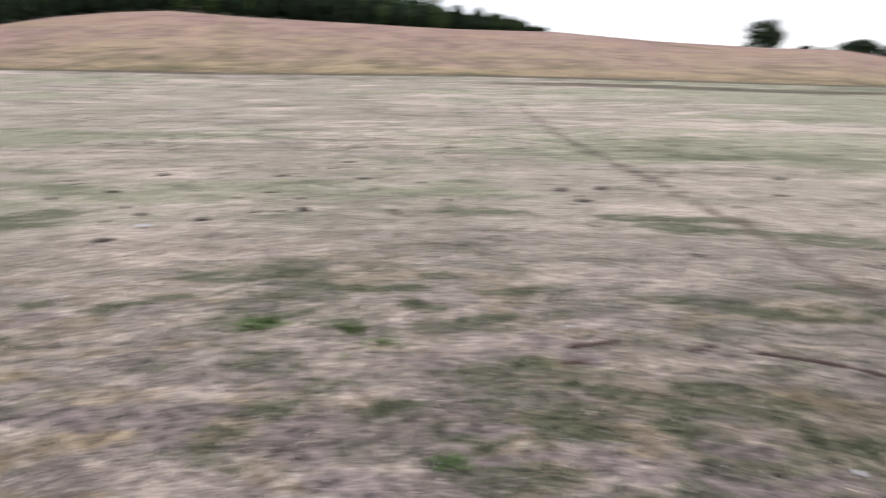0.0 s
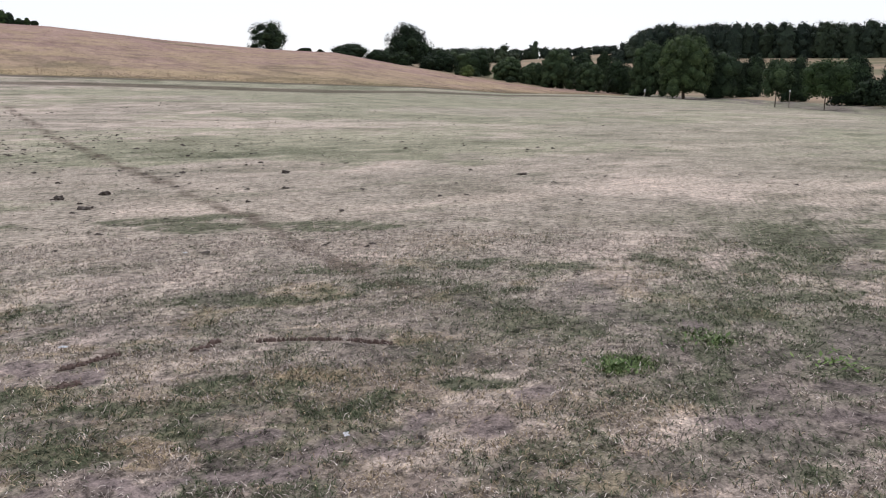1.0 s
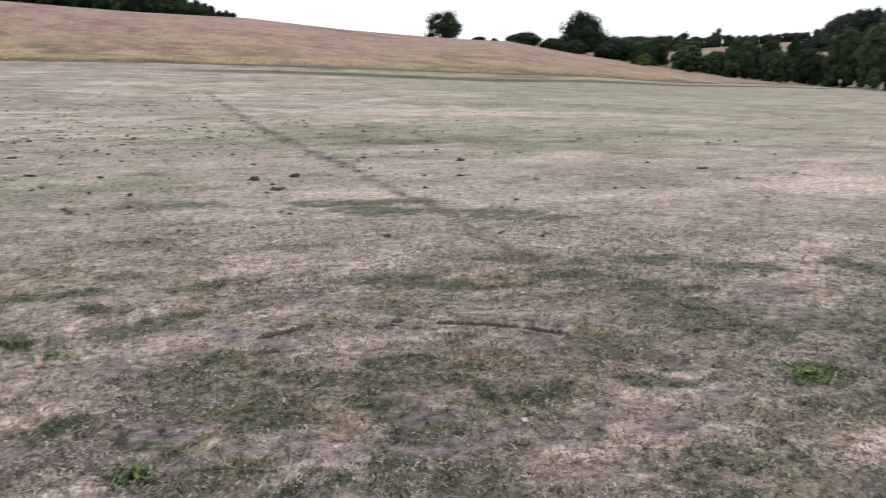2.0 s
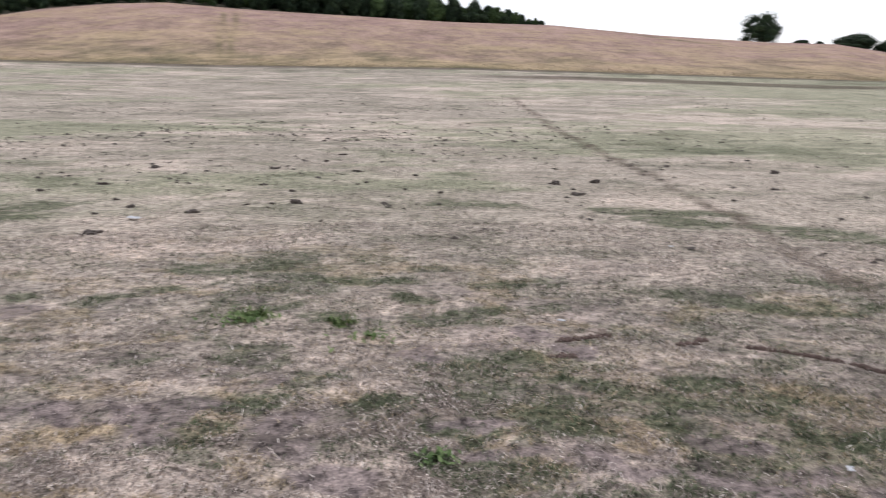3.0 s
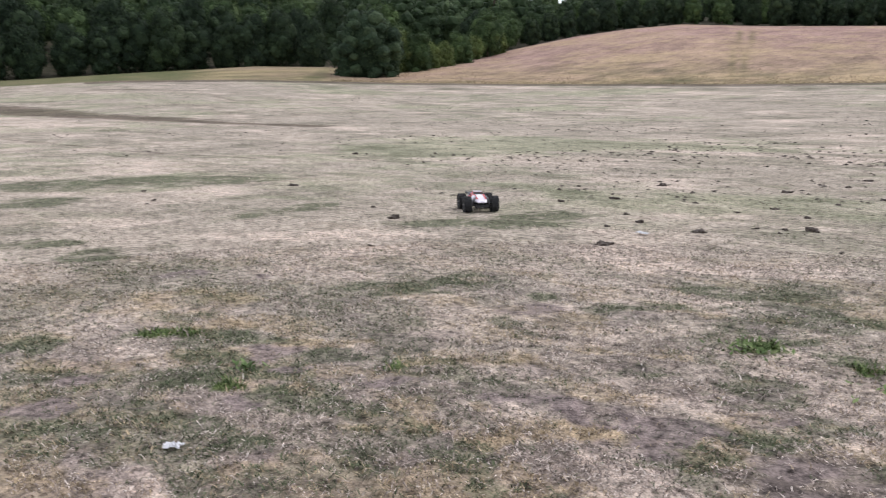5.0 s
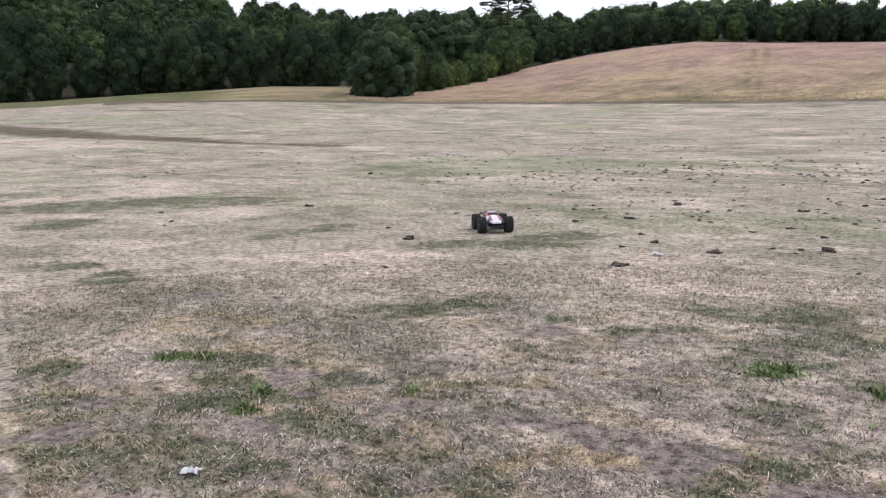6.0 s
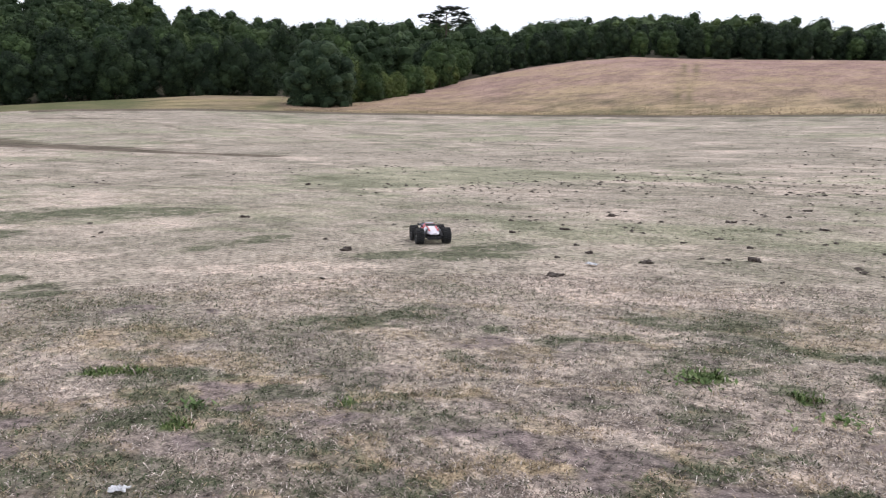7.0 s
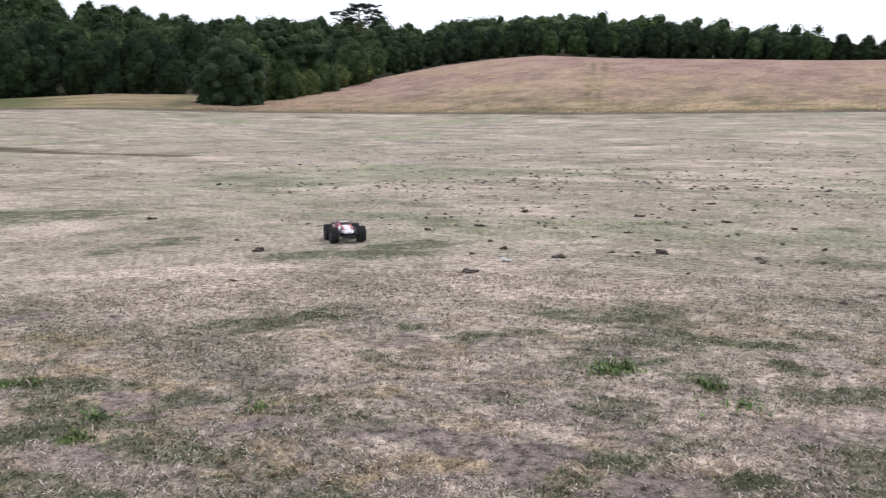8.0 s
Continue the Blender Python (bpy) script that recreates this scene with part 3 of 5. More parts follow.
    for pts, half, deep in TRACKS:
        for (ax, ay), (bx, by) in zip(pts, pts[1:]):
            ux, uy = bx - ax, by - ay
            k = np.clip(((wx - ax) * ux + (wy - ay) * uy) / (ux * ux + uy * uy), 0, 1)
            h = half * (1 + 0.012 * r)
            d = np.maximum(d, deep * np.exp(-(np.hypot(wx - ax - k * ux, wy - ay - k * uy) / h) ** 2))
    # thin mown swathes with darker seams
    seam = np.abs(np.mod(y * 0.42 + x * 0.05 + 0.35 * fbm(x * 0.2, y * 0.2, 99, 2), 1) - 0.5)
    out["dark"] = np.maximum(d * (0.30 + 0.95 * fbm(x * 1.8, y * 1.8, 97, 3)), np.clip((seam - 0.43) * 9, 0, 1) * 0.12 * np.clip((r - 5) / 8, 0, 1) * vnoise(x * 0.4, y * 0.4, 98))
    return out


def build_ground():
    az = np.concatenate([np.arange(-180, -76, 2.0), np.arange(-76, 76, 0.38), np.arange(76, 180, 2.0)])
    na = len(az)
    inner = np.geomspace(1.0 / 88, 1.0, 580)
    slope = np.linspace(0, 1, 70)[1:]
    rise = np.linspace(0, 1, 26)[1:]
    far = np.array([1.3, 2, 4, 9])
    re, ze, rc, zc, rt, zt = land(az)
    rings = [re * f for f in inner] + [re + (rc - re) * f for f in slope] + [rc + (rt - rc) * f for f in rise] + [rt * f for f in far]
    R = np.array(rings)
    X = HX + R * np.sin(np.radians(az))
    Y = HY + R * np.cos(np.radians(az))
    Z = ground_z(X, Y)
    low = np.zeros_like(R)
    k0 = len(inner)
    low[k0:k0 + len(slope)] = (1 - slope[:, None]) ** 1.7
    low[:k0] = 1
    Z = Z + bumps(X, Y)
    verts = np.stack([X.ravel(), Y.ravel(), Z.ravel()], 1)
    centre = len(verts)
    verts = np.vstack([verts, [[HX, HY, 0.0]]])
    nr = len(R)
    i = np.arange(nr - 1)[:, None] * na + np.arange(na)[None, :]
    j = np.arange(nr - 1)[:, None] * na + (np.arange(na)[None, :] + 1) % na
    faces = np.stack([i, i + na, j + na, j], 2).reshape(-1, 4)
    me = bpy.data.meshes.new("ground")
    fl = [tuple(f) for f in faces.tolist()] + [(centre, k, (k + 1) % na) for k in range(na)]
    me.from_pydata(verts.tolist(), [], fl)
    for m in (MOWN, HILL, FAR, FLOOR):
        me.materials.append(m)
    ring = np.repeat(np.arange(nr - 1), na)
    aza = np.tile(az, nr - 1)
    idx = np.zeros(len(ring), int)
    idx[(ring >= k0 - 1)] = 1
    idx[(ring >= k0 - 1 + len(slope))] = 2
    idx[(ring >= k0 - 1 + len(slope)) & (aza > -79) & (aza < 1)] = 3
    idx[(ring >= k0 - 1) & (aza > 46)] = 2
    idx[(ring >= k0 - 1) & (ring < k0 + 26) & (aza > 44)] = 0
    idx = np.concatenate([idx, np.zeros(na, int)])
    me.polygons.foreach_set("material_index", idx.astype(np.int32))
    me.polygons.foreach_set("use_smooth", np.ones(len(idx), bool))
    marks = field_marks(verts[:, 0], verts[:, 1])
    marks["low"] = np.concatenate([low.ravel(), [1.0]])
    # two faint wheel tracks that climb the slope, and a pale worn patch at its foot
    ra, aa = np.hypot(verts[:, 0] - HX, verts[:, 1] - HY), np.degrees(np.arctan2(verts[:, 0] - HX, verts[:, 1] - HY))
    v = np.concatenate([((R - re) / (rc - re)).ravel(), [0.0]])
    on = (v > 0) & (v < 0.75)
    for a0, lean, wide, top in ((-16.95, 0.9, 0.20, 0.75), (-16.25, 1.1, 0.20, 0.75), (-24.4, -0.6, 0.09, 0.3), (-23.6, -1.0, 0.09, 0.3)):
        marks["dark"] = np.maximum(marks["dark"], np.where(on & (v < top), 0.95 * np.exp(-((aa - a0 - lean * v) / wide) ** 2), 0))
    marks["dark"] = np.maximum(marks["dark"], np.where((v > 0.45) & (v < 1), 1.1 * np.exp(-((v - 0.86 + (aa - 11) * 0.035) / 0.035) ** 2) * np.exp(-((aa - 14) / 3.5) ** 2), 0))
    marks["pale"] = np.maximum(marks["pale"], np.where((v > 0) & (v < 0.3), np.exp(-((aa - 16.8) / 1.1) ** 2) * np.exp(-((v - 0.09) / 0.05) ** 2), 0))
    # darker unmown line some way inside the field's edge
    rim = np.concatenate([(R / re).ravel(), [0.0]])
    marks["dark"] = np.maximum(marks["dark"], np.where(aa < 45, 1.0 * np.exp(-((rim - 0.80 - 0.02 * np.sin(aa * 0.2)) / 0.045) ** 2), 0) * np.clip((aa + 4) / 12, 0, 1))
    # shade under the long grass at the slope's foot, painted as a dark line
    marks["dark"] = np.maximum(marks["dark"], np.where((aa > -60) & (aa < 38) & (rim <= 1.002), 1.1 * np.exp(-((rim - 0.985) / 0.034) ** 2) * (0.7 + 0.5 * vnoise(aa * 1.3, rim, 8)), 0))
    marks["lush"] = np.maximum(marks["lush"], np.where((aa > -60) & (aa < 42) & (rim > 0.80) & (rim <= 1.0), 0.6 * vnoise(aa * 0.5, rim * 14, 3) * np.clip((aa + 60) / 15, 0, 1) * np.clip((rim - 0.8) / 0.06, 0, 1), 0))
    # greener strip under the wood and a worn green way beside the oak
    rise_on = (v > 0) & (v < 1.05)
    marks["low"] = np.maximum(marks["low"], np.where(v > 0, np.clip((-42 - aa) / 3, 0, 1), 0))
    marks["lush"] = np.where(v > 0, 0.0, marks["lush"])
    marks["lush"] = np.maximum(marks["lush"], np.where(rise_on, np.clip((-50.5 - aa) / 4, 0, 1) * (0.8 + 0.6 * fbm(aa * 0.8, v * 3, 9, 3)), 0))
    marks["lush"] = np.maximum(marks["lush"], np.where(rise_on, 0.40 * np.clip((-42 - aa) / 3, 0, 1), 0))
    marks["lush"] = np.maximum(marks["lush"], np.where(rise_on & (aa < -30), 0.75 * np.exp(-((aa + 45.4 - 2.0 * v) / 1.1) ** 2), 0))
    marks["soil"] = np.maximum(marks["soil"], np.where((v > 0) & (v < 0.5) & (aa > 47), 0.9 * fbm(aa * 1.5, v * 6, 19, 3), 0))
    marks["lush"] = np.maximum(marks["lush"], np.where((v > 0) & (v < 0.5) & (aa > 44), 0.9 * fbm(aa * 2.0, v * 9, 29, 3), 0))
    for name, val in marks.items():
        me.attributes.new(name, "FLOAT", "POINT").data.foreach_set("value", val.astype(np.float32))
    me.update()
    return tagged(new("ground", me), "dry mown meadow rising to a slope of long grass", "meadow", kind="structure")


ground = build_ground()

# ---- trees ----
def blob(bm, centre, radii, seed, sub=1):
    """A lumpy closed core for a clump of leaves."""
    got = bmesh.ops.create_icosphere(bm, subdivisions=sub, radius=1.0)
    for v in got["verts"]:
        k = 1 + 0.25 * noise.noise(v.co * 1.7 + Vector((seed, seed * 0.7, 0)))
        v.co = Vector(centre) + Vector((v.co.x * radii[0], v.co.y * radii[1], v.co.z * radii[2])) * k


def limb(bm, a, b, ra, rb, sides=6):
    a, b = Vector(a), Vector(b)
    q = (b - a).to_track_quat("Z", "Y")
    rings = []
    for p, r in ((a, ra), ((a + b) / 2 + Vector((ra * 0.3, -ra * 0.2, 0)), (ra + rb) / 2), (b, rb)):
        rings.append([bm.verts.new(p + q @ Vector((r * math.cos(t), r * math.sin(t), 0))) for t in [2 * math.pi * k / sides for k in range(sides)]])
    for lo, hi in zip(rings, rings[1:]):
        for k in range(sides):
            bm.faces.new((lo[k], lo[(k + 1) % sides], hi[(k + 1) % sides], hi[k]))
    bm.faces.new(rings[-1])


def leaf_quads(rng, points, normals, size, loose):
    n = len(points)
    nor = normals + rng.normal(0, loose, (n, 3))
    nor /= np.linalg.norm(nor, axis=1, keepdims=True) + 1e-9
    t = np.cross(nor, rng.normal(0, 1, (n, 3)))
    t /= np.linalg.norm(t, axis=1, keepdims=True) + 1e-9
    s = np.cross(nor, t)
    a = size * rng.uniform(0.6, 1.4, (n, 1))
    b = a * rng.uniform(0.45, 0.8, (n, 1))
    return np.stack([points - t * a, points + t * a * 0.6 + s * b, points + t * a * 0.4 - s * b], 1).reshape(-1, 3)


def unit_ball(sub):
    bm = bmesh.new()
    bmesh.ops.create_icosphere(bm, subdivisions=sub, radius=1.0)
    bm.verts.ensure_lookup_table()
    out = np.array([v.co[:] for v in bm.verts]), np.array([[v.index for v in f.verts] for f in bm.faces])
    bm.free()
    return out


BALLS = {k: unit_ball(k) for k in (1, 2)}


def crown_mesh(rng, lobes, count, size, core=0.74, sub=1, reach=(0.72, 1.24), loose=0.6):
    """A crown of rounded lobes (centre, radii): a lumpy core in each, and leaves all over the outer sides."""
    bv, bf = BALLS[sub]
    C, S = np.array([c for c, _ in lobes]), np.array([r for _, r in lobes])
    cores, faces = [], []
    for k, (c, r) in enumerate(zip(C, S)):
        p = rng.uniform(0, 6.28, 3)
        lump = 1 + 0.14 * np.sin(bv @ rng.normal(0, 3, 3) + p[0]) + 0.12 * np.sin(bv @ rng.normal(0, 5, 3) + p[1])
        cores.append(c + bv * r * core * lump[:, None])
        faces.append(bf + k * len(bv))
    area = S[:, 0] * S[:, 2]
    pick = rng.choice(len(lobes), count, p=area / area.sum())
    d = rng.normal(0, 1, (count, 3))
    d /= np.linalg.norm(d, axis=1, keepdims=True)
    pts = C[pick] + d * S[pick] * rng.uniform(reach[0], reach[1], (count, 1)) * np.where(pick == 0, 0.86, 1.0)[:, None]
    keep = np.ones(count, bool)
    for c, r in zip(C, S):
        keep &= (((pts - c) / r) ** 2).sum(1) > 0.5
    q = leaf_quads(rng, pts[keep], d[keep] + (0, 0, 0.25), size, loose)
    base = len(bv) * len(lobes)
    leaf = base + np.arange(len(q)).reshape(-1, 3)
    return np.vstack(cores + [q]), np.vstack(faces + [leaf]).tolist()


def dome_lobes(rng, height, width, bottom, n, pointed=0.0, dense=False):
    """Rounded lobes spread evenly over a crown of that size; many small ones on a full dome where it is dense."""
    hz, mid, half = (height - bottom) / 2, (height + bottom) / 2, width / 2
    full = 0.84 if dense else 0.77
    lobes = [((0, 0, mid), (full * half, full * half, (full + 0.03) * hz))]
    for k in range(n):
        dz = 1 - 1.9 * (k + rng.uniform(0.2, 0.8)) / n
        t = 2.39996 * k + rng.uniform(-0.5, 0.5)
        side = math.sqrt(max(0.0, 1 - dz * dz))
        if dz < 0:
            side = max(side, 0.88)
        f, lr = (rng.uniform(0.76, 0.88), rng.uniform(0.13, 0.24)) if dense else (rng.uniform(0.50, 0.74), rng.uniform(0.20, 0.40))
        taper = 1 - pointed * max(0, dz)
        lobes.append(((side * math.cos(t) * f * half * taper, side * math.sin(t) * f * half * taper, mid + dz * f * hz),
                      (lr * half * 1.1, lr * half * 1.1, lr * min(hz, 1.15 * half) * rng.uniform(0.75, 1.0))))
    return lobes


def make_tree(name, height, width, bottom, seed, material, count=2200, size=0.3, lobes_n=22, trunk_r=None, pointed=0.0, label="", group="", core=0.74, reach=(0.72, 1.24), dense=False):
    """A broadleaved tree of that height: tapered trunk with limbs, crown of lobes from `bottom` up."""
    rng = np.random.default_rng(seed)
    root = new(name)
    tr = trunk_r or height * 0.028
    bm = bmesh.new()
    limb(bm, (0, 0, -0.3), (0.02 * height, 0, height * 0.55), tr, tr * 0.55, 8)
    for k in range(6):
        t = 2 * math.pi * (k + rng.uniform(0, 0.6)) / 6
        z0 = max(bottom, 0.12 * height) + rng.uniform(0, 0.25) * height
        limb(bm, (0.01 * height, 0, z0), (0.36 * width * math.cos(t), 0.36 * width * math.sin(t), min(0.88 * height, z0 + rng.uniform(0.12, 0.3) * height)), tr * 0.42, tr * 0.12, 5)
    part("trunk", bm, BARK, root)
    lobes = dome_lobes(rng, height, width, bottom, lobes_n, pointed, dense)
    v, f = crown_mesh(rng, lobes, count, size, core, 2, reach, 0.38 if dense else 0.6)
    lo, hi = np.percentile(v, 0.5, axis=0), np.percentile(v, 99.5, axis=0)
    v[:, :2] = (v[:, :2] - (lo[:2] + hi[:2]) / 2) * (width / (hi[:2] - lo[:2]).mean())
    v[:, 2] = bottom + (v[:, 2] - lo[2]) * (height - bottom) / (hi[2] - lo[2])
    crown = mesh_ob("crown", v, f, material)
    crown.parent = root
    return tagged(root, label, "tree", group)


def rise_to(az, r, el):
    """How high a thing at that direction and distance must be for its top to stand el degrees over the eye's level."""
    return EYE_Z + r * math.tan(radians(el)) - at(az, r)[2]


def place(tree, az, r, turn=0.0, size=1.0):
    x, y, z = at(az, r)
    return pose(x, y, z, 0, 0, turn) @ Matrix.Scale(size, 4)


def stand(tree, az, r, turn=0.0, size=1.0):
    tree.matrix_basis = place(tree, az, r, turn, size)
    return tree


rnd = random.Random(11)

# single trees and the tree row at the far side of the field: direction, distance, elevation of the top, width, crown's bottom
SINGLE = [
    (19.5, 193, 4.35, 8.6, -0.4, LEAF_DARK, "lone round-crowned tree on the crest of the dry slope"),
    (29.0, 215, 4.25, 11.6, -0.5, LEAF_DARK, "tall spreading tree with gaps in its crown behind the slope"),
    (25.0, 205, 2.95, 8.8, -0.8, LEAF_DARK, "low dark rounded tree behind the slope"),
    (21.9, 200, 2.62, 3.4, -0.2, LEAF_DARK, "small thorn bush on the crest of the slope"),
    (27.0, 206, 2.55, 6.5, -0.5, LEAF_DARK, "dark green hedgerow tree behind the slope"),
    (31.4, 200, 2.55, 8.0, -0.6, LEAF_DARK, "dark green hedgerow tree behind the slope"),
    (33.6, 192, 2.68, 8.6, -0.6, LEAF_DARK, "broad dark green hedgerow tree behind the slope"),
    (36.0, 186, 2.05, 6.6, -0.4, LEAF_ROW, "mid-green hedgerow tree at the foot of the slope"),
    (37.8, 182, 1.65, 6.2, -0.3, LEAF_ROW, "small round hedgerow tree at the foot of the slope"),
    (39.5, 178, 2.55, 7.6, -0.3, LEAF_ROW, "dense round dark green tree in the field row"),
    (41.65, 172, 1.64, 5.9, -0.2, LEAF_ROW, "smaller round tree in the field row"),
    (41.1, 225, 2.36, 7.4, -0.2, LEAF_DARK, "dark tree standing behind the field row"),
    (42.6, 225, 2.42, 3.8, -0.2, LEAF_DARK, "narrow dark tree standing behind the field row"),
    (43.75, 176, 1.85, 6.6, -0.2, LEAF_DARK, "dark green tree in the field row"),
    (45.7, 168, 2.95, 7.9, 0.2, LEAF_ROW, "tall dark green tree in the field row"),
    (47.95, 150, 3.36, 8.9, 0.9, LEAF_ROW, "largest domed tree of the field row with a clear trunk"),
    (50.3, 154, 2.35, 7.4, -0.2, LEAF_DARK, "dark tree behind the field row"),
    (52.1, 158, 2.05, 5.6, -0.2, LEAF_DARK, "dark tree behind the field row"),
    (54.9, 118, 1.95, 3.9, -0.1, LEAF_DARK, "small bushy tree at the field edge"),
    (58.4, 96, 1.99, 3.4, -0.1, LEAF_DARK, "small bushy tree at the field edge"),
    (61.2, 84, 2.2, 4.6, -0.1, LEAF_DARK, "small bushy tree at the field edge"),
    (63.8, 80, 2.2, 5.0, -0.1, LEAF_DARK, "small bushy tree at the field edge"),
    (-41.45, 104, 6.0, 9.2, -1.0, LEAF_OAK, "broad dark evergreen oak standing before the wood"),
]
for k, (az, r, el, w, b, leaf, text) in enumerate(SINGLE):
    airy, dense = k in (0, 1), leaf in (LEAF_ROW, LEAF_OAK)
    h = rise_to(az, r, el)
    stand(make_tree("tree", h, w, b, 100 + k, leaf, 11000 if airy else 20000, max(0.10, h * (0.022 if airy else 0.015)), 17 if airy else 70 if dense else 36, pointed=0.3 if k == 1 else 0.12, label=text,
                    core=0.6 if airy else 0.85 if dense else 0.74, reach=(0.55, 1.25) if airy else (0.8, 1.2) if dense else (0.72, 1.24), dense=dense), az, r, 37 * k)

# young planted trees with bare stems
for k, (az, r, h, w) in enumerate([(53.75, 86, 4.6, 3.0), (56.7, 80, 4.4, 4.1)]):
    stand(make_tree("young_tree", h, w, 1.1, 150 + k, LEAF_ROW if k == 0 else LEAF, 5200, 0.09, 18, trunk_r=0.06, label="young planted tree with a thin bare stem"), az, r, 50 * k)

# low scrub and hedge under the tree row
SHRUB = make_tree("shrub", 2.0, 3.4, -0.1, 170, LEAF_DARK, 2600, 0.10, 16, trunk_r=0.05, label="low dark green bramble shrub at the foot of taller trees", group="shrubs under the trees")
SHRUB["category"] = "shrub"
stand(SHRUB, 45.2, 172)
for k, (az, r, size) in enumerate([(38.4, 182, 0.8), (40.9, 184, 0.9), (42.9, 184, 0.9), (44.9, 184, 1.1), (49.9, 158, 1.0), (51.7, 156, 1.2), (58.0, 96, 1.2), (59.6, 92, 1.3), (62.0, 88, 1.3), (32.6, 180, 0.5), (36.2, 178, 0.6), (28.6, 196, 1.6), (30.6, 196, 1.7), (33.0, 196, 1.6), (23.0, 200, 0.5)]):
    copy_thing(SHRUB, place(None, az, r, 61 * k, size))
for k in range(7):
    copy_thing(SHRUB, place(None, 0.4 + 0.8 * k, 183 + (k % 3), 53 * k, 1.25 - 0.13 * k))
LIGHT = make_tree("shrub", 2.6, 3.2, 0.0, 171, LEAF_LIGHT, 2600, 0.10, 14, trunk_r=0.05, label="fresh light green shrub before the dark hedge")
LIGHT["category"] = "shrub"
stand(LIGHT, 33.2, 176, 0, 1.0)

# woodland: a few kinds, repeated
WOOD = [make_tree("woodland_tree", h, w, -1.1, 200 + k, m, 13000, 0.17, (34, 30, 26, 32, 28)[k], label=t, group="trees of the wood") for k, (h, w, m, t) in enumerate([
    (11.0, 8.5, LEAF, "tall mid-green broadleaved tree of the wood edge"),
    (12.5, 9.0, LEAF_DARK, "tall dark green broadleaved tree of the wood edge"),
    (9.5, 8.5, LEAF, "rounded mid-green tree of the wood edge"),
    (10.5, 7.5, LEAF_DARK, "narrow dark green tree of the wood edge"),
    (8.5, 7.5, LEAF_LIGHT, "light green broadleaved tree of the wood edge")])]
used = [False] * len(WOOD)


def wood_tree(kind, az, r, size):
    if used[kind]:
        copy_thing(WOOD[kind], place(None, az, r, rnd.uniform(0, 360), size))
    else:
        used[kind] = True
        stand(WOOD[kind], az, r, 0, size)


def wood_row(a0, a1, off, step, size, kinds=(0, 1, 1, 2, 3, 3, 0)):
    az = a0
    while az < a1:
        rc = float(table(CREST_R, az))
        wood_tree(rnd.choice(kinds), az, rc + off + rnd.uniform(-1.5, 1.5), size * rnd.uniform(0.85, 1.15) * (1 - 0.035 * max(0.0, az + 10)))
        az += step * rnd.uniform(0.8, 1.25)


# front rows take the dark leaf, so the wood edge's shade is in their colour
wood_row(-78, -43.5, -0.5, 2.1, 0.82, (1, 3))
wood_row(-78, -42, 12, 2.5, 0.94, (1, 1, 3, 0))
wood_row(-78, -40, 24, 2.5, 0.90)
# younger lighter trees between the oak and the slope
for k, (az, r, size) in enumerate([(-39.2, 112, 0.66), (-38.0, 112, 0.68), (-36.9, 116, 0.60), (-36.0, 118, 0.62), (-34.9, 122, 0.58), (-34.0, 130, 0.66), (-33.0, 134, 0.80), (-32.3, 138, 0.70), (-37.6, 128, 0.82), (-39.3, 126, 0.86)]):
    wood_tree((4, 2, 4, 4, 2, 4, 0, 4, 4, 2)[k], az, r, size)
wood_row(-33, -1, 4, 1.5, 0.58, (1, 1, 3, 0))
wood_row(-34, -9, 14, 1.3, 0.74, (0, 1, 2, 2, 1, 3))
wood_row(-9, 0.5, 12, 1.2, 0.60, (0, 1, 2, 2, 1, 3))
wood_row(-11, -0.5, 8, 1.0, 0.58, (1, 3, 0))
for k in range(17):
    wood_tree((2, 1, 2, 3, 2)[k % 5], -2.2 + 0.47 * k, 184 + 3 * (k % 3), (0.60 - 0.012 * k if k < 11 else 0.48 - 0.055 * (k - 10)) * (1.0, 0.86, 0.94)[k % 3])


def forest(name, spots, label, material, per=150, leaf=0.7, seed=5, lobes_n=9):
    """A wood whose trees nobody could count: rounded crowns of leaves, each with a tone of its own, in one mesh."""
    rng = np.random.default_rng(seed)
    V, F, tone, base = [], [], [], 0
    for az, r, h, w in spots:
        x, y, z = at(az, r)
        lobes = [((x + c[0], y + c[1], z + c[2]), q) for c, q in dome_lobes(rng, h, w, -0.35 * h, lobes_n, 0.1)]
        v, f = crown_mesh(rng, lobes, per, leaf, 0.8, 1, (0.8, 1.14))
        V.append(v)
        F += [[i + base for i in q] for q in f]
        tone.append(np.full(len(v), rng.uniform(0.1, 1.0)))
        base += len(v)
    ob = mesh_ob(name, np.vstack(V), F, material)
    ob.data.attributes.new("tone", "FLOAT", "POINT").data.foreach_set("value", np.concatenate(tone).astype(np.float32))
    return tagged(ob, label, "woodland", kind="stuff")


def hillside(a0, a1, r_lo, depth, step_az, step_r, h, seed, width=0.8):
    rng, spots = random.Random(seed), []
    az = a0
    while az < a1:
        r0, r1 = float(table(CREST_R, az)) + r_lo, float(table(TOP_R, az))
        r = r0
        while r < r1 + depth:
            k = rng.uniform(0.75, 1.2) * (1 + 0.12 * max(-1.0, min(1.0, (az + 42) / 4)) if az < -30 else 1.0)
            spots.append((az + rng.uniform(-0.5, 0.5) * step_az, r, h * k, h * k * width * rng.uniform(0.85, 1.15)))
            r += step_r * rng.uniform(0.8, 1.2)
        az += step_az
    return spots


forest("wooded_hillside", hillside(-78, -33, 34, 6, 1.75, 13, 9.6, 3, 0.85), "mixed green woodland covering the hillside", LEAF_HILL, 1700, 0.24, 6, 16)
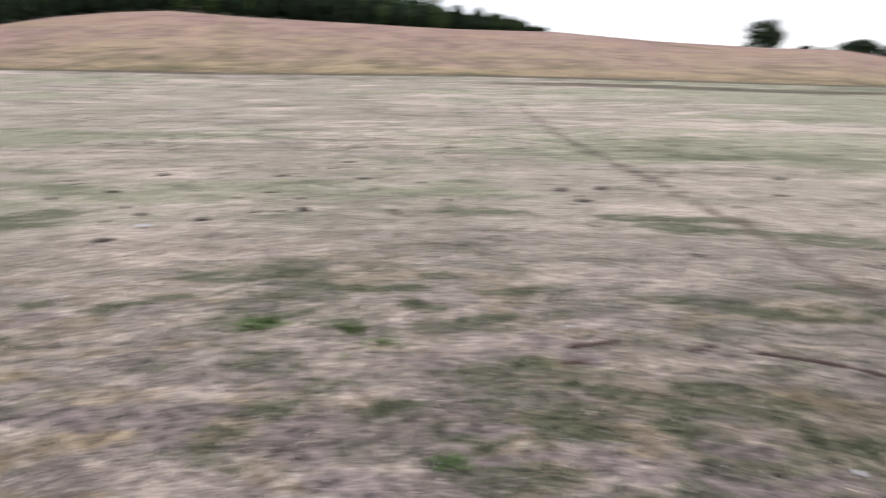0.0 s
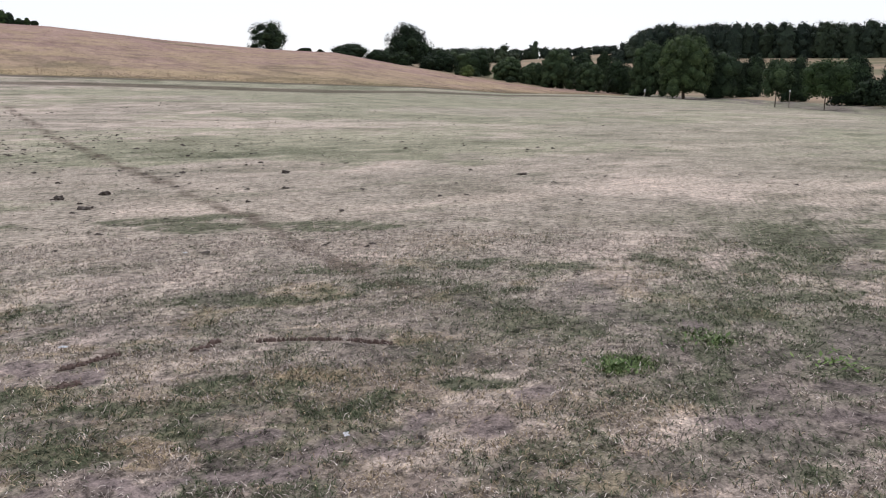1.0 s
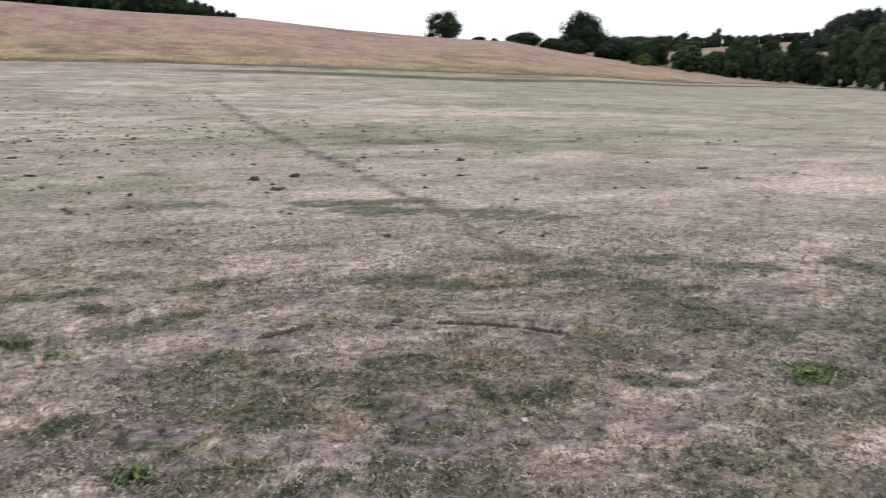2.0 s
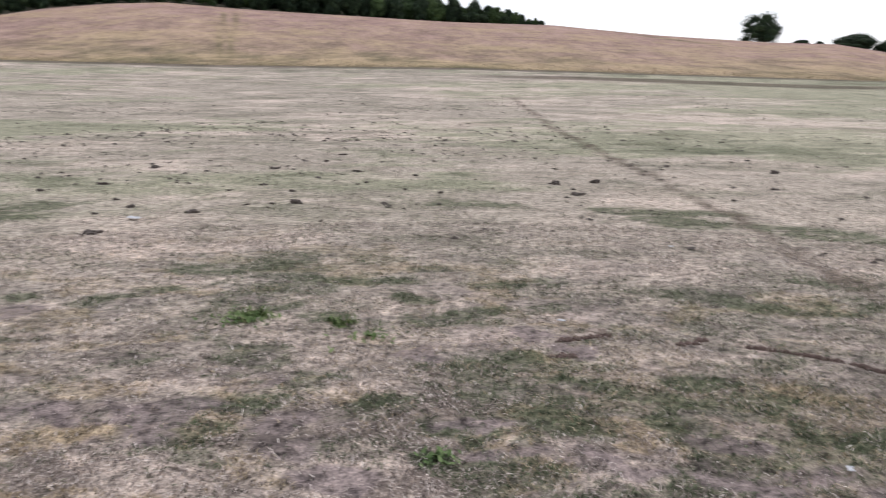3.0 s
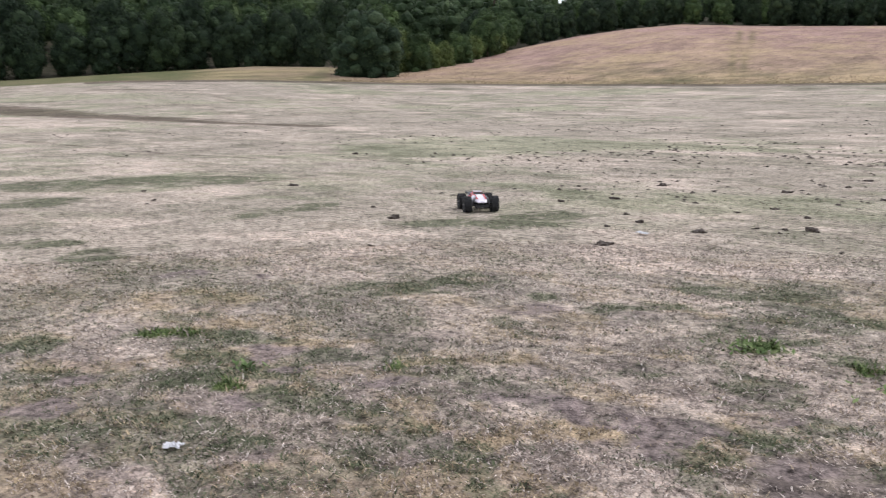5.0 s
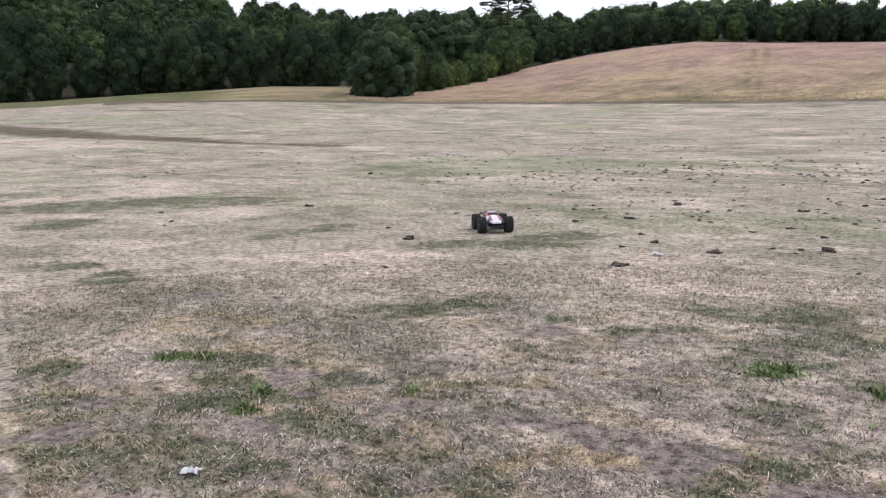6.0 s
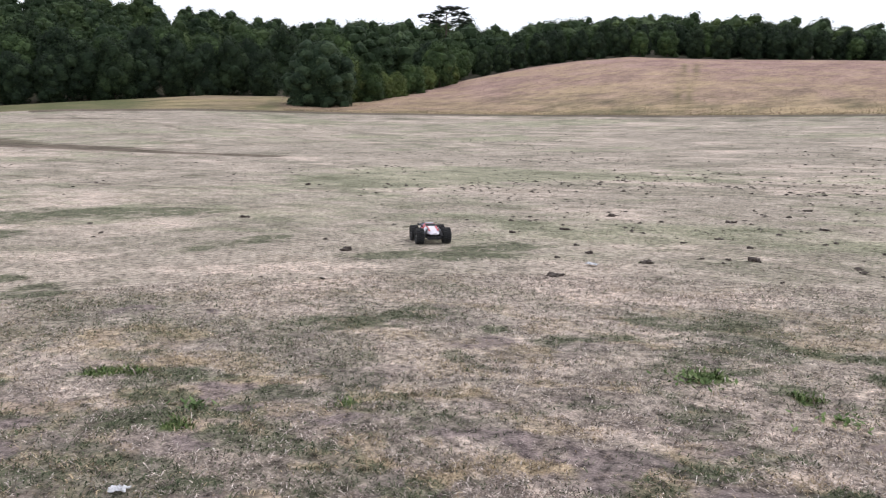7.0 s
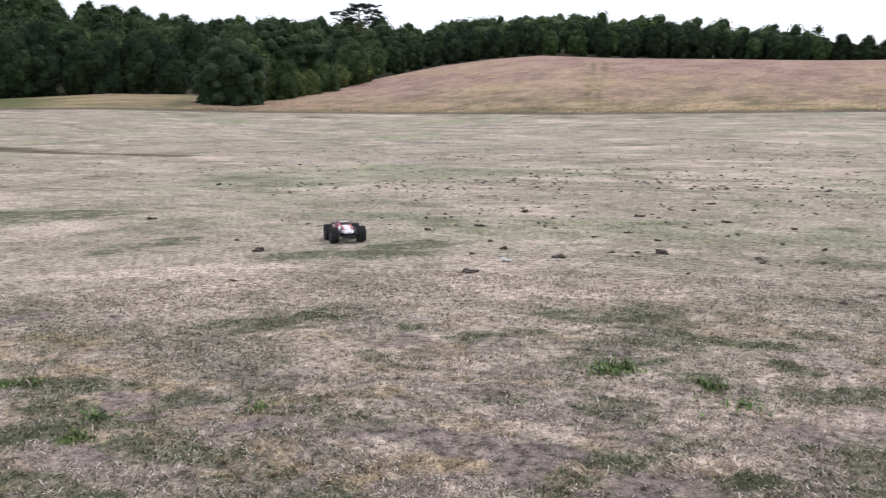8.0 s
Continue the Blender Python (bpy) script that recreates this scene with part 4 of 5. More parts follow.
forest("wooded_hillside", hillside(-33, -1.5, 24, 6, 1.5, 20, 9.6, 4, 0.9), "mixed green woodland behind the dry slope", LEAF_HILL, 1400, 0.26, 7, 14)
ridge = random.Random(29)
forest("far_wood", [(az + ridge.uniform(-0.2, 0.2), r + ridge.uniform(-5, 5), (6.0 + 12.3 * min(1.0, max(0.0, az - 43.5) / 1.5)) * ridge.uniform(0.93, 1.07), 12) for az in np.arange(43.6, 78, 0.62) for r in (402, 416, 430, 440)],
       "dark wood along the far ridge", LEAF_FAR_HAZE, 1000, 0.42, 8, 9)
forest("far_wood", [(az + ridge.uniform(-0.3, 0.3), r + ridge.uniform(-8, 8), ridge.uniform(8, 11), 12) for az in np.arange(26.5, 36.6, 0.9) for r in (450, 500, 550, 590)], "hazy wood on the farthest ridge", LEAF_FAR_HAZE, 600, 0.5, 9, 7)
forest("far_wood", [(az + ridge.uniform(-0.2, 0.2), r, (7.0 + 6.5 * math.exp(-((az - 37.8) / 0.7) ** 2)) * ridge.uniform(0.9, 1.1), 9) for az in np.arange(36.6, 43.4, 0.6) for r in (578, 592)], "hazy wood along the top of the farthest field", LEAF_FAR_HAZE, 600, 0.45, 10, 7)


def make_cedar(height, seed):
    """A cedar with a leaning bare trunk and flat tiers of branches."""
    rng = np.random.default_rng(seed)
    root = new("cedar_tree")
    bm = bmesh.new()
    limb(bm, (0, 0, -0.5), (0.3, 0, height * 0.9), 0.42, 0.14, 8)
    tiers = []
    for reach, up in ((-7.8, 0.84), (-6.6, 0.86), (-4.4, 0.88), (-5.6, 0.78), (-2.4, 0.93), (2.6, 0.985), (4.6, 0.97), (-3.4, 0.74), (5.0, 0.86), (6.4, 0.80), (4.8, 0.74), (1.6, 0.995), (-1.8, 0.97), (3.4, 0.90), (5.8, 0.70)):
        t, z = math.radians(32.6) + rng.uniform(-0.7, 0.7), height * up
        ux, uy = math.cos(t) * reach, math.sin(t) * reach
        limb(bm, (0.25, 0, z - rng.uniform(0.7, 1.8)), (0.3 + ux, uy, z + 0.2), 0.09, 0.03, 5)
        for q in range(13):
            f = rng.uniform(0.3, 1.12)
            tiers.append(((0.3 + ux * f + rng.uniform(-0.8, 0.8), uy * f + rng.uniform(-0.8, 0.8), z + 0.25 * f + rng.uniform(-0.4, 0.3)), (rng.uniform(0.3, 0.9), rng.uniform(0.3, 0.9), rng.uniform(0.10, 0.26))))
    tiers.append(((0.3, 0, height * 0.98), (1.0, 0.9, 0.2)))
    part("trunk", bm, BARK, root)
    v, f = crown_mesh(rng, tiers, 9000, 0.16, 0.6, 1, (0.6, 1.15))
    crown = mesh_ob("crown", v, f, LEAF_CEDAR)
    crown.parent = root
    return tagged(root, "old dark cedar with flat tiers above the wood", "tree")


stand(make_cedar(14.2, 77), -32.6, 205)

# ---- grass ----
def blades(name, n, az, r, length, width, lean, material, label, seed, keep_soil=0.9, clumped=False, fade=False, curl=False):
    """Single blades of grass over the field between two distances, in one mesh; denser towards the near side."""
    rng = np.random.default_rng(seed)
    a = np.radians(rng.uniform(az[0], az[1], n))
    d = rng.uniform(r[0], r[1], n)
    x, y = HX + d * np.sin(a), HY + d * np.cos(a)
    marks = field_marks(x, y)
    clump = vnoise(x * 9, y * 9, 7) * 0.6 + vnoise(x * 23, y * 23, 8) * 0.4
    keep = (rng.random(n) > keep_soil * np.clip(marks["soil"] * 1.6 + marks["dark"] * 0.4, 0, 1)) & (rng.random(n) < 0.25 + 1.1 * clump)
    if clumped:
        keep &= vnoise(x * 7 + 3, y * 7, 17) * 0.5 + vnoise(x * 1.3, y * 1.3, 18) * 0.5 > 0.56
    if fade:
        keep &= rng.random(n) > ((d - r[0]) / (r[1] - r[0])) ** 1.3
    x, y, d, clump = x[keep], y[keep], d[keep], clump[keep]
    marks = {k: v[keep] for k, v in marks.items()}
    n = len(x)
    z = ground_z(x, y) + bumps(x, y) - 0.004
    size = length * rng.uniform(0.45, 1.3, n) * (0.6 + 0.7 * clump) * (1 + 0.5 * marks["green"] + 0.25 * marks["lush"])
    tilt = np.radians(rng.uniform(lean[0], lean[1], n)) * (1 - 0.4 * marks["green"])
    turn = rng.uniform(0, 2 * math.pi, n)
    w = width * rng.uniform(0.6, 1.4, n) * (1 + marks["green"])
    side = turn + math.pi / 2 + rng.uniform(-0.6, 0.6, n)
    base = np.stack([x, y, z], 1)
    tip = base + np.stack([np.sin(tilt) * np.cos(turn) * size, np.sin(tilt) * np.sin(turn) * size, np.cos(tilt) * size + 0.006], 1)
    across = np.stack([np.cos(side), np.sin(side), 0 * side], 1) * w[:, None] / 2
    if curl:
        # a blade that rises, bends over and comes to lie on its neighbours
        veer = rng.normal(0, 0.35, n)
        bent = np.stack([-np.sin(turn) * veer, np.cos(turn) * veer, rng.uniform(0.25, 0.75, n)], 1) * (size * 0.45)[:, None]
        mid = base * 0.5 + tip * 0.5 + bent
        v = np.stack([base - across, base + across, mid + across * 0.85, mid - across * 0.85, mid - across * 0.85, mid + across * 0.85, tip + across * 0.3, tip - across * 0.3], 1).reshape(-1, 3)
    else:
        v = np.stack([base - across, base + across, tip + across * 0.45, tip - across * 0.45], 1).reshape(-1, 3)
    per = 8 if curl else 4
    ob = quads_ob(name, v, material)
    pick = {k: (rng.random(n) < np.clip(marks[k] * 1.3, 0, 1) * 0.85).astype(np.float32) for k in ("lush", "green", "yellow")}
    for k, val in pick.items():
        ob.data.attributes.new(k, "FLOAT", "POINT").data.foreach_set("value", np.repeat(val, per))
    return tagged(ob, label, "grass", kind="stuff")


blades("grass", 360000, (-67, 67), (1.6, 8.0), 0.031, 0.0044, (66, 89), BLADE, "short matted dry grass with green blades", 1, curl=True)
blades("grass_tufts", 190000, (-67, 67), (1.6, 9.0), 0.026, 0.0034, (38, 80), BLADE, "small upright tufts of dry and green grass", 6, clumped=True)
blades("grass", 140000, (-67, 67), (7.0, 28.0), 0.055, 0.011, (74, 89), MOWN_BLADE, "short mown dry grass of the meadow", 2, fade=True)
blades("straw", 20000, (-67, 67), (1.6, 7.5), 0.075, 0.0026, (76, 89), BLADE, "loose pale straw stalks lying on the turf", 3, curl=True)


def long_grass(name, n, az, depth, height, width, label, seed, power=1.6):
    """Uncut grass on the slope beyond the field's edge."""
    rng = np.random.default_rng(seed)
    a = rng.uniform(az[0], az[1], n)
    re, rc = table(EDGE_R, a), table(CREST_R, a)
    v = depth[0] + (depth[1] - depth[0]) * rng.random(n) ** power
    d = re + (rc - re) * v
    x, y = HX + d * np.sin(np.radians(a)), HY + d * np.cos(np.radians(a))
    z = ground_z(x, y) - 0.03
    size = height * rng.uniform(0.5, 1.25, n) * (0.5 + fbm(x * 0.3, y * 0.3, 5, 3))
    turn = rng.uniform(0, 2 * math.pi, n)
    bend = size * rng.uniform(0.3, 1.5, n)
    base = np.stack([x, y, z], 1)
    tip = base + np.stack([np.cos(turn) * bend, np.sin(turn) * bend, size], 1)
    side = rng.uniform(0, 2 * math.pi, n)
    across = np.stack([np.cos(side), np.sin(side), 0 * side], 1) * (width * rng.uniform(0.6, 1.4, n))[:, None] / 2
    ob = quads_ob(name, np.stack([base - across, base + across, tip + across * 0.5, tip - across * 0.5], 1).reshape(-1, 3), TALL)
    low = np.clip(((1 - v) ** 2) * (0.35 + 1.1 * fbm(x * 0.05, y * 0.1, 15, 3)), 0, 1)
    ob.data.attributes.new("low", "FLOAT", "POINT").data.foreach_set("value", np.repeat(low, 4).astype(np.float32))
    return tagged(ob, label, "grass", kind="stuff")


long_grass("long_grass", 8000, (-44, 44), (0.0, 0.10), 0.15, 0.05, "uncut straw-coloured grass along the field edge", 4, 2.2)
long_grass("long_grass", 26000, (-44, 40), (0.0, 1.0), 0.13, 0.05, "uncut rose-brown grass over the slope", 5, 1.0)


# ---- small things on the field ----
SOIL_DARK = plain("dark_crumbly_soil", (0.066, 0.052, 0.045), 1.0, 0, 25, 0.5)
PAPER = plain("white_paper", (0.60, 0.60, 0.63), 0.8, 0, 20, 0.12)
SOD = plain("dried_sod", (0.38, 0.31, 0.265), 1.0, 0, 45, 0.45)


def mesh_thing(name, bm, material, label, category, group=""):
    me = bpy.data.meshes.new(name)
    bm.to_mesh(me)
    bm.free()
    me.materials.append(material)
    return tagged(new(name, me), label, category, group)


def make_clod(seed, width, height):
    bm = bmesh.new()
    bmesh.ops.create_icosphere(bm, subdivisions=3, radius=0.5)
    for v in bm.verts:
        p = v.co * 3 + Vector((seed, 0, 0))
        k = 1 + 0.75 * noise.noise(p) + 0.45 * noise.noise(p * 2.3) + 0.25 * noise.noise(p * 5)
        v.co = Vector((v.co.x * width * 0.95 * k, v.co.y * width * 0.75 * k, v.co.z * height * 1.5 * max(0.25, k)))
    return mesh_thing("soil_clod", bm, SOIL_DARK, "dark crumbly clod of soil on the dry grass", "soil clod", "clods on the meadow")


def on_ground(x, y, turn=0.0, size=1.0, sink=0.0):
    z = float(ground_z(x, y) + bumps(np.array([x]), np.array([y]))[0]) - sink
    return pose(x, y, z, 0, 0, turn) @ Matrix.Scale(size, 4)


CLODS = [(-4.65, 12.71), (-2.75, 12.82), (-5.53, 17.1), (-5.06, 10.0), (-4.58, 10.7), (-3.81, 9.33), (-3.42, 8.82), (-2.62, 8.5), (-2.2, 9.07), (-1.92, 10.2), (-2.44, 10.8), (-2.57, 14.2), (-2.12, 14.0),
         (-2.02, 15.2), (-5.02, 5.95), (-6.01, 7.51), (-3.14, 7.27), (-1.18, 8.09), (-1.66, 9.19), (-9.83, 9.47), (-10.7, 14.9), (-13.6, 15.2), (-6.2, 17.5), (-4.15, 17.1),
         (5.14, 12.8), (4.43, 10.9), (1.74, 13.1), (2.12, 11.4), (8.41, 10.6), (1.71, 10.66), (1.53, 11.2), (1.71, 10.2), (-0.03, 10.2), (-0.45, 12.0), (-1.4, 12.5), (3.53, 9.78)]
base_clods = [make_clod(300 + k, w, h) for k, (w, h) in enumerate([(0.17, 0.085), (0.22, 0.06), (0.13, 0.06)])]
spots = [(x, y, 0.62 + 0.45 * rnd.random()) for x, y in CLODS]
crumbs = random.Random(42)
while len(spots) < 190:
    a, r = crumbs.gauss(-13, 17), crumbs.uniform(9, 34)
    if abs(a) < 55:
        spots.append((HX + r * math.sin(radians(a)), HY + r * math.cos(radians(a)), crumbs.uniform(0.25, 0.65)))
for k, (x, y, size) in enumerate(spots):
    m = on_ground(x, y, 47 * k, size, 0.01)
    if k < 3:
        base_clods[k].matrix_basis = m
    else:
        copy_thing(base_clods[k % 3], m)


def crumb_field(n, seed, near, far, least, most):
    """Dark crumbs of soil and droppings, too many to count, strewn over the middle of the field."""
    rng = np.random.default_rng(seed)
    a, r = np.radians(rng.normal(-12, 26, n)), rng.uniform(near, far, n)
    x, y = HX + r * np.sin(a), HY + r * np.cos(a)
    keep = (np.abs(a) < 1.15) & (fbm(x * 0.25, y * 0.25, 44, 3) + rng.uniform(-0.15, 0.15, n) > 0.53)
    x, y = x[keep], y[keep]
    z = ground_z(x, y) + bumps(x, y)
    V, F = [], []
    for k in range(len(x)):
        q = least + (most - least) * rng.random() ** 2
        c = np.array([x[k], y[k], z[k] + q * 0.2])
        ring = [c + np.array([q * math.cos(t) * rng.uniform(0.6, 1.5), q * math.sin(t) * rng.uniform(0.6, 1.5), rng.uniform(-0.2, 0.3) * q]) for t in (0, 1.26, 2.51, 3.77, 5.03)]
        b = len(V)
        V += ring + [c + np.array([q * rng.uniform(-0.4, 0.4), q * rng.uniform(-0.4, 0.4), q * rng.uniform(0.25, 0.55)])]
        F += [(b + i, b + (i + 1) % 5, b + 5) for i in range(5)]
    return tagged(mesh_ob("soil_crumbs", V, F, SOIL_DARK), "dark soil crumbs strewn over the mown grass", "soil crumbs", kind="stuff")


crumb_field(6000, 12, 7, 40, 0.010, 0.050)
crumb_field(4500, 13, 18, 62, 0.020, 0.070)


def crumpled(width, seed):
    """A scrap of crumpled paper: a creased sheet with some thickness."""
    bm = bmesh.new()
    bmesh.ops.create_grid(bm, x_segments=9, y_segments=7, size=width / 2)
    for v in bm.verts:
        p = v.co / width * 3.1 + Vector((seed, 0, 0))
        v.co.y *= 0.62
        v.co += Vector((noise.noise(p), noise.noise(p + Vector((5, 0, 0))), abs(noise.noise(p * 1.3 + Vector((0, 9, 0)))) * 1.3)) * width * 0.24
    bmesh.ops.solidify(bm, geom=bm.faces[:], thickness=0.002)
    return bm


for k, (x, y, w) in enumerate([(-3.05, 8.01, 0.13), (1.71, 2.91, 0.034), (0.85, 4.71, 0.04), (-2.60, 1.96, 0.075), (2.05, 6.9, 0.04)]):
    scrap = mesh_thing("paper_scrap", crumpled(w, 3.0 * k), PAPER, "crumpled white paper scrap lying on the grass", "litter", "scraps of litter")
    scrap.matrix_basis = on_ground(x, y, 70 * k, 1.0, -0.018)

def torn_scar(name, points, width, height, material, label, seed):
    """A ragged line of torn turf: small uneven crumbs along a bent line, with gaps."""
    rng = random.Random(seed)
    bm = bmesh.new()
    for (ax, ay), (bx, by) in zip(points, points[1:]):
        n = max(3, int(math.hypot(bx - ax, by - ay) / (width * 0.22)))
        for k in range(n):
            f, q = (k + rng.random()) / n, width * rng.uniform(0.25, 0.75)
            x, y = ax + (bx - ax) * f + rng.gauss(0, width * 0.45), ay + (by - ay) * f + rng.gauss(0, width * 0.35)
            z = float(ground_z(x, y) + bumps(np.array([x]), np.array([y]))[0])
            blob(bm, (x, y, z + height * rng.uniform(-0.2, 0.3)), (q * rng.uniform(0.8, 1.6), q, height * rng.uniform(0.4, 1.0)), seed + 1.3 * k)
    for v in bm.verts:
        v.co += Vector((noise.noise(v.co * 60), noise.noise(v.co * 60 + Vector((7, 0, 0))), noise.noise(v.co * 60 + Vector((0, 7, 0))))) * width * 0.3
    return mesh_thing(name, bm, material, label, "turf", "scars in the turf")


RED_SOIL = plain("reddish_brown_soil", (0.125, 0.084, 0.072), 1.0, 0, 60, 0.45)
torn_scar("dry_sod", [(0.96, 4.50), (1.05, 4.53)], 0.055, 0.048, SOD, "pale lump of dried turf lying on the ground", 5)
torn_scar("torn_turf", [(0.80, 4.36), (0.95, 4.42), (1.10, 4.47)], 0.020, 0.024, RED_SOIL, "torn dark edge of turf beside the dried sod", 6)
torn_scar("torn_turf", [(1.80, 4.30), (1.95, 4.24)], 0.012, 0.022, RED_SOIL, "thin dark crack torn through the dry turf", 7)
torn_scar("torn_turf", [(1.97, 4.22), (2.09, 4.15), (2.22, 4.06)], 0.011, 0.022, RED_SOIL, "thin dark crack torn through the dry turf", 8)
torn_scar("torn_turf", [(2.24, 4.04), (2.33, 3.96), (2.43, 3.88)], 0.014, 0.024, RED_SOIL, "thin dark crack torn through the dry turf", 9)
torn_scar("torn_turf", [(1.45, 4.33), (1.54, 4.36), (1.62, 4.42)], 0.026, 0.020, RED_SOIL, "scuffed patch of reddish soil in the dry turf", 10)
torn_scar("torn_turf", [(0.72, 4.12), (0.86, 4.10)], 0.030, 0.020, RED_SOIL, "scuffed patch of reddish soil in the dry turf", 11)

# leafy weeds
WEED = leaves("weed_leaves", (0.065, 0.100, 0.042), (0.130, 0.185, 0.076), (0.21, 0.265, 0.125))


def make_weed(seed, n, spread):
    rng = np.random.default_rng(seed)
    a = rng.uniform(0, 2 * math.pi, n)
    d = np.abs(rng.normal(0, spread * 0.45, n))
    base = np.stack([d * np.cos(a), d * np.sin(a), np.full(n, 0.004)], 1)
    t = rng.uniform(0, 2 * math.pi, n)
    length, rise = rng.uniform(0.02, 0.055, n), rng.uniform(0.2, 0.9, n)
    way = np.stack([np.cos(t), np.sin(t), rise], 1)
    way /= np.linalg.norm(way, axis=1, keepdims=True)
    tip = base + way * length[:, None]
    mid = (base + tip) / 2
    side = np.stack([-np.sin(t), np.cos(t), 0 * t], 1) * (length * 0.22)[:, None]
    ob = quads_ob("weed", np.stack([base, mid - side, tip, mid + side], 1).reshape(-1, 3), WEED)
    return tagged(ob, "fresh green leafy weed patch in the dry turf", "weed", "green weeds", "stuff")


for k, (x, y, n, spread) in enumerate([(-1.04, 4.66, 190, 0.27), (-0.25, 4.40, 80, 0.22), (3.23, 2.92, 150, 0.15), (-3.18, 2.83, 80, 0.14), (0.18, 2.94, 70, 0.12), (4.0, 3.0, 75, 0.3), (4.25, 2.4, 60, 0.25)]):
    make_weed(500 + k, n, spread).matrix_basis = on_ground(x, y, 33 * k)

# a stake with a white tag beside the young tree, and a white marker post before the row
STAKE = plain("grey_weathered_wood", (0.24, 0.21, 0.18), 0.9, 0, 20, 0.3)


def upright_post(name, w, h, material, label, category, cap):
    root = new(name)
    bm = bmesh.new()
    bmesh.ops.create_cube(bm, size=1.0)
    bmesh.ops.scale(bm, vec=(w, w, h), verts=bm.verts)
    bmesh.ops.translate(bm, vec=(0, 0, h / 2 - 0.1), verts=bm.verts)
    bmesh.ops.bevel(bm, geom=bm.edges[:], offset=w * 0.12, segments=1, affect="EDGES")
    part("post", bm, material, root)
    bm = bmesh.new()
    bmesh.ops.create_cube(bm, size=1.0)
    bmesh.ops.scale(bm, vec=(w * cap[0], w * 0.5, cap[1]), verts=bm.verts)
    bmesh.ops.translate(bm, vec=(0, -w * 0.75, h - 0.12 - cap[1] / 2), verts=bm.verts)
    bmesh.ops.bevel(bm, geom=bm.edges[:], offset=w * 0.1, segments=1, affect="EDGES")
    part("plate", bm, PAPER, root, "white plate")
    return tagged(root, label, category)


upright_post("tree_stake", 0.08, 1.8, STAKE, "grey wooden stake with a white tag beside a young tree", "stake", (1.6, 0.2)).matrix_basis = pose(*at(54.6, 83.5), 0, 0, -50)
upright_post("marker_post", 0.22, 1.6, STAKE, "short grey marker post with a white plate before the trees", "post", (1.5, 0.6)).matrix_basis = pose(*at(45.4, 164), 0, 0, -45)

# ---- toy truck ----
RUBBER = plain("black_rubber", (0.018, 0.018, 0.020), 0.85, 0, 60, 0.3)
BLACK = plain("black_plastic", (0.014, 0.014, 0.017), 0.5, 0, 40, 0.3)
GREY = plain("grey_alloy", (0.25, 0.25, 0.27), 0.4, 0.8, 40, 0.2)
CORAL = plain("coral_red_shell", (0.62, 0.125, 0.140), 0.22, 0, 12, 0.12)
BLUE = plain("bright_blue_shell", (0.060, 0.130, 0.520), 0.25, 0, 12, 0.15)
WHITE = plain("white_shell", (0.74, 0.70, 0.78), 0.25, 0, 12, 0.1)


def box(bm, cx, cy, cz, sx, sy, sz, bevel=0.006, turn=None):
    got = bmesh.ops.create_cube(bm, size=1.0)["verts"]
    bmesh.ops.scale(bm, vec=(sx, sy, sz), verts=got)
    if turn:
        bmesh.ops.rotate(bm, cent=(0, 0, 0), matrix=Euler([radians(q) for q in turn]).to_matrix(), verts=got)
    bmesh.ops.translate(bm, vec=(cx, cy, cz), verts=got)
    if bevel:
        edges = list({e for v in got for e in v.link_edges})
        bmesh.ops.bevel(bm, geom=edges, offset=bevel, segments=2, affect="EDGES")


def lathe(profile, sides=28):
    """A ring about the y axis from (radius, y) pairs."""
    bm = bmesh.new()
    rings = [[bm.verts.new((r * math.cos(2 * math.pi * k / sides), y, r * math.sin(2 * math.pi * k / sides))) for k in range(sides)] for r, y in profile]
    for a, b in zip(rings, rings[1:] + rings[:1]):
        for k in range(sides):
            bm.faces.new((a[k], a[(k + 1) % sides], b[(k + 1) % sides], b[k]))
    return bm


def shell(rows, thick=0.004):
    """A bodywork piece: cross-sections (x, half width at the foot, half width at the top, z foot, z top) joined along x."""
    bm = bmesh.new()
    rings = []
    for x, wf, wt, zf, zt in rows:
        h = zt - zf
        outline = [(-wf, zf), (-wf * 1.02, zf + 0.45 * h), (-wt, zf + 0.86 * h), (-wt * 0.8, zt), (0, zt + 0.006), (wt * 0.8, zt), (wt, zf + 0.86 * h), (wf * 1.02, zf + 0.45 * h), (wf, zf)]
        rings.append([bm.verts.new((x, y, z)) for y, z in outline])
    for a, b in zip(rings, rings[1:]):
        for k in range(len(a) - 1):
            bm.faces.new((a[k], b[k], b[k + 1], a[k + 1]))
    for ring in (rings[0], rings[-1]):
        bm.faces.new(ring)
    bmesh.ops.recalc_face_normals(bm, faces=bm.faces[:])
    bmesh.ops.solidify(bm, geom=bm.faces[:], thickness=thick)
    return bm


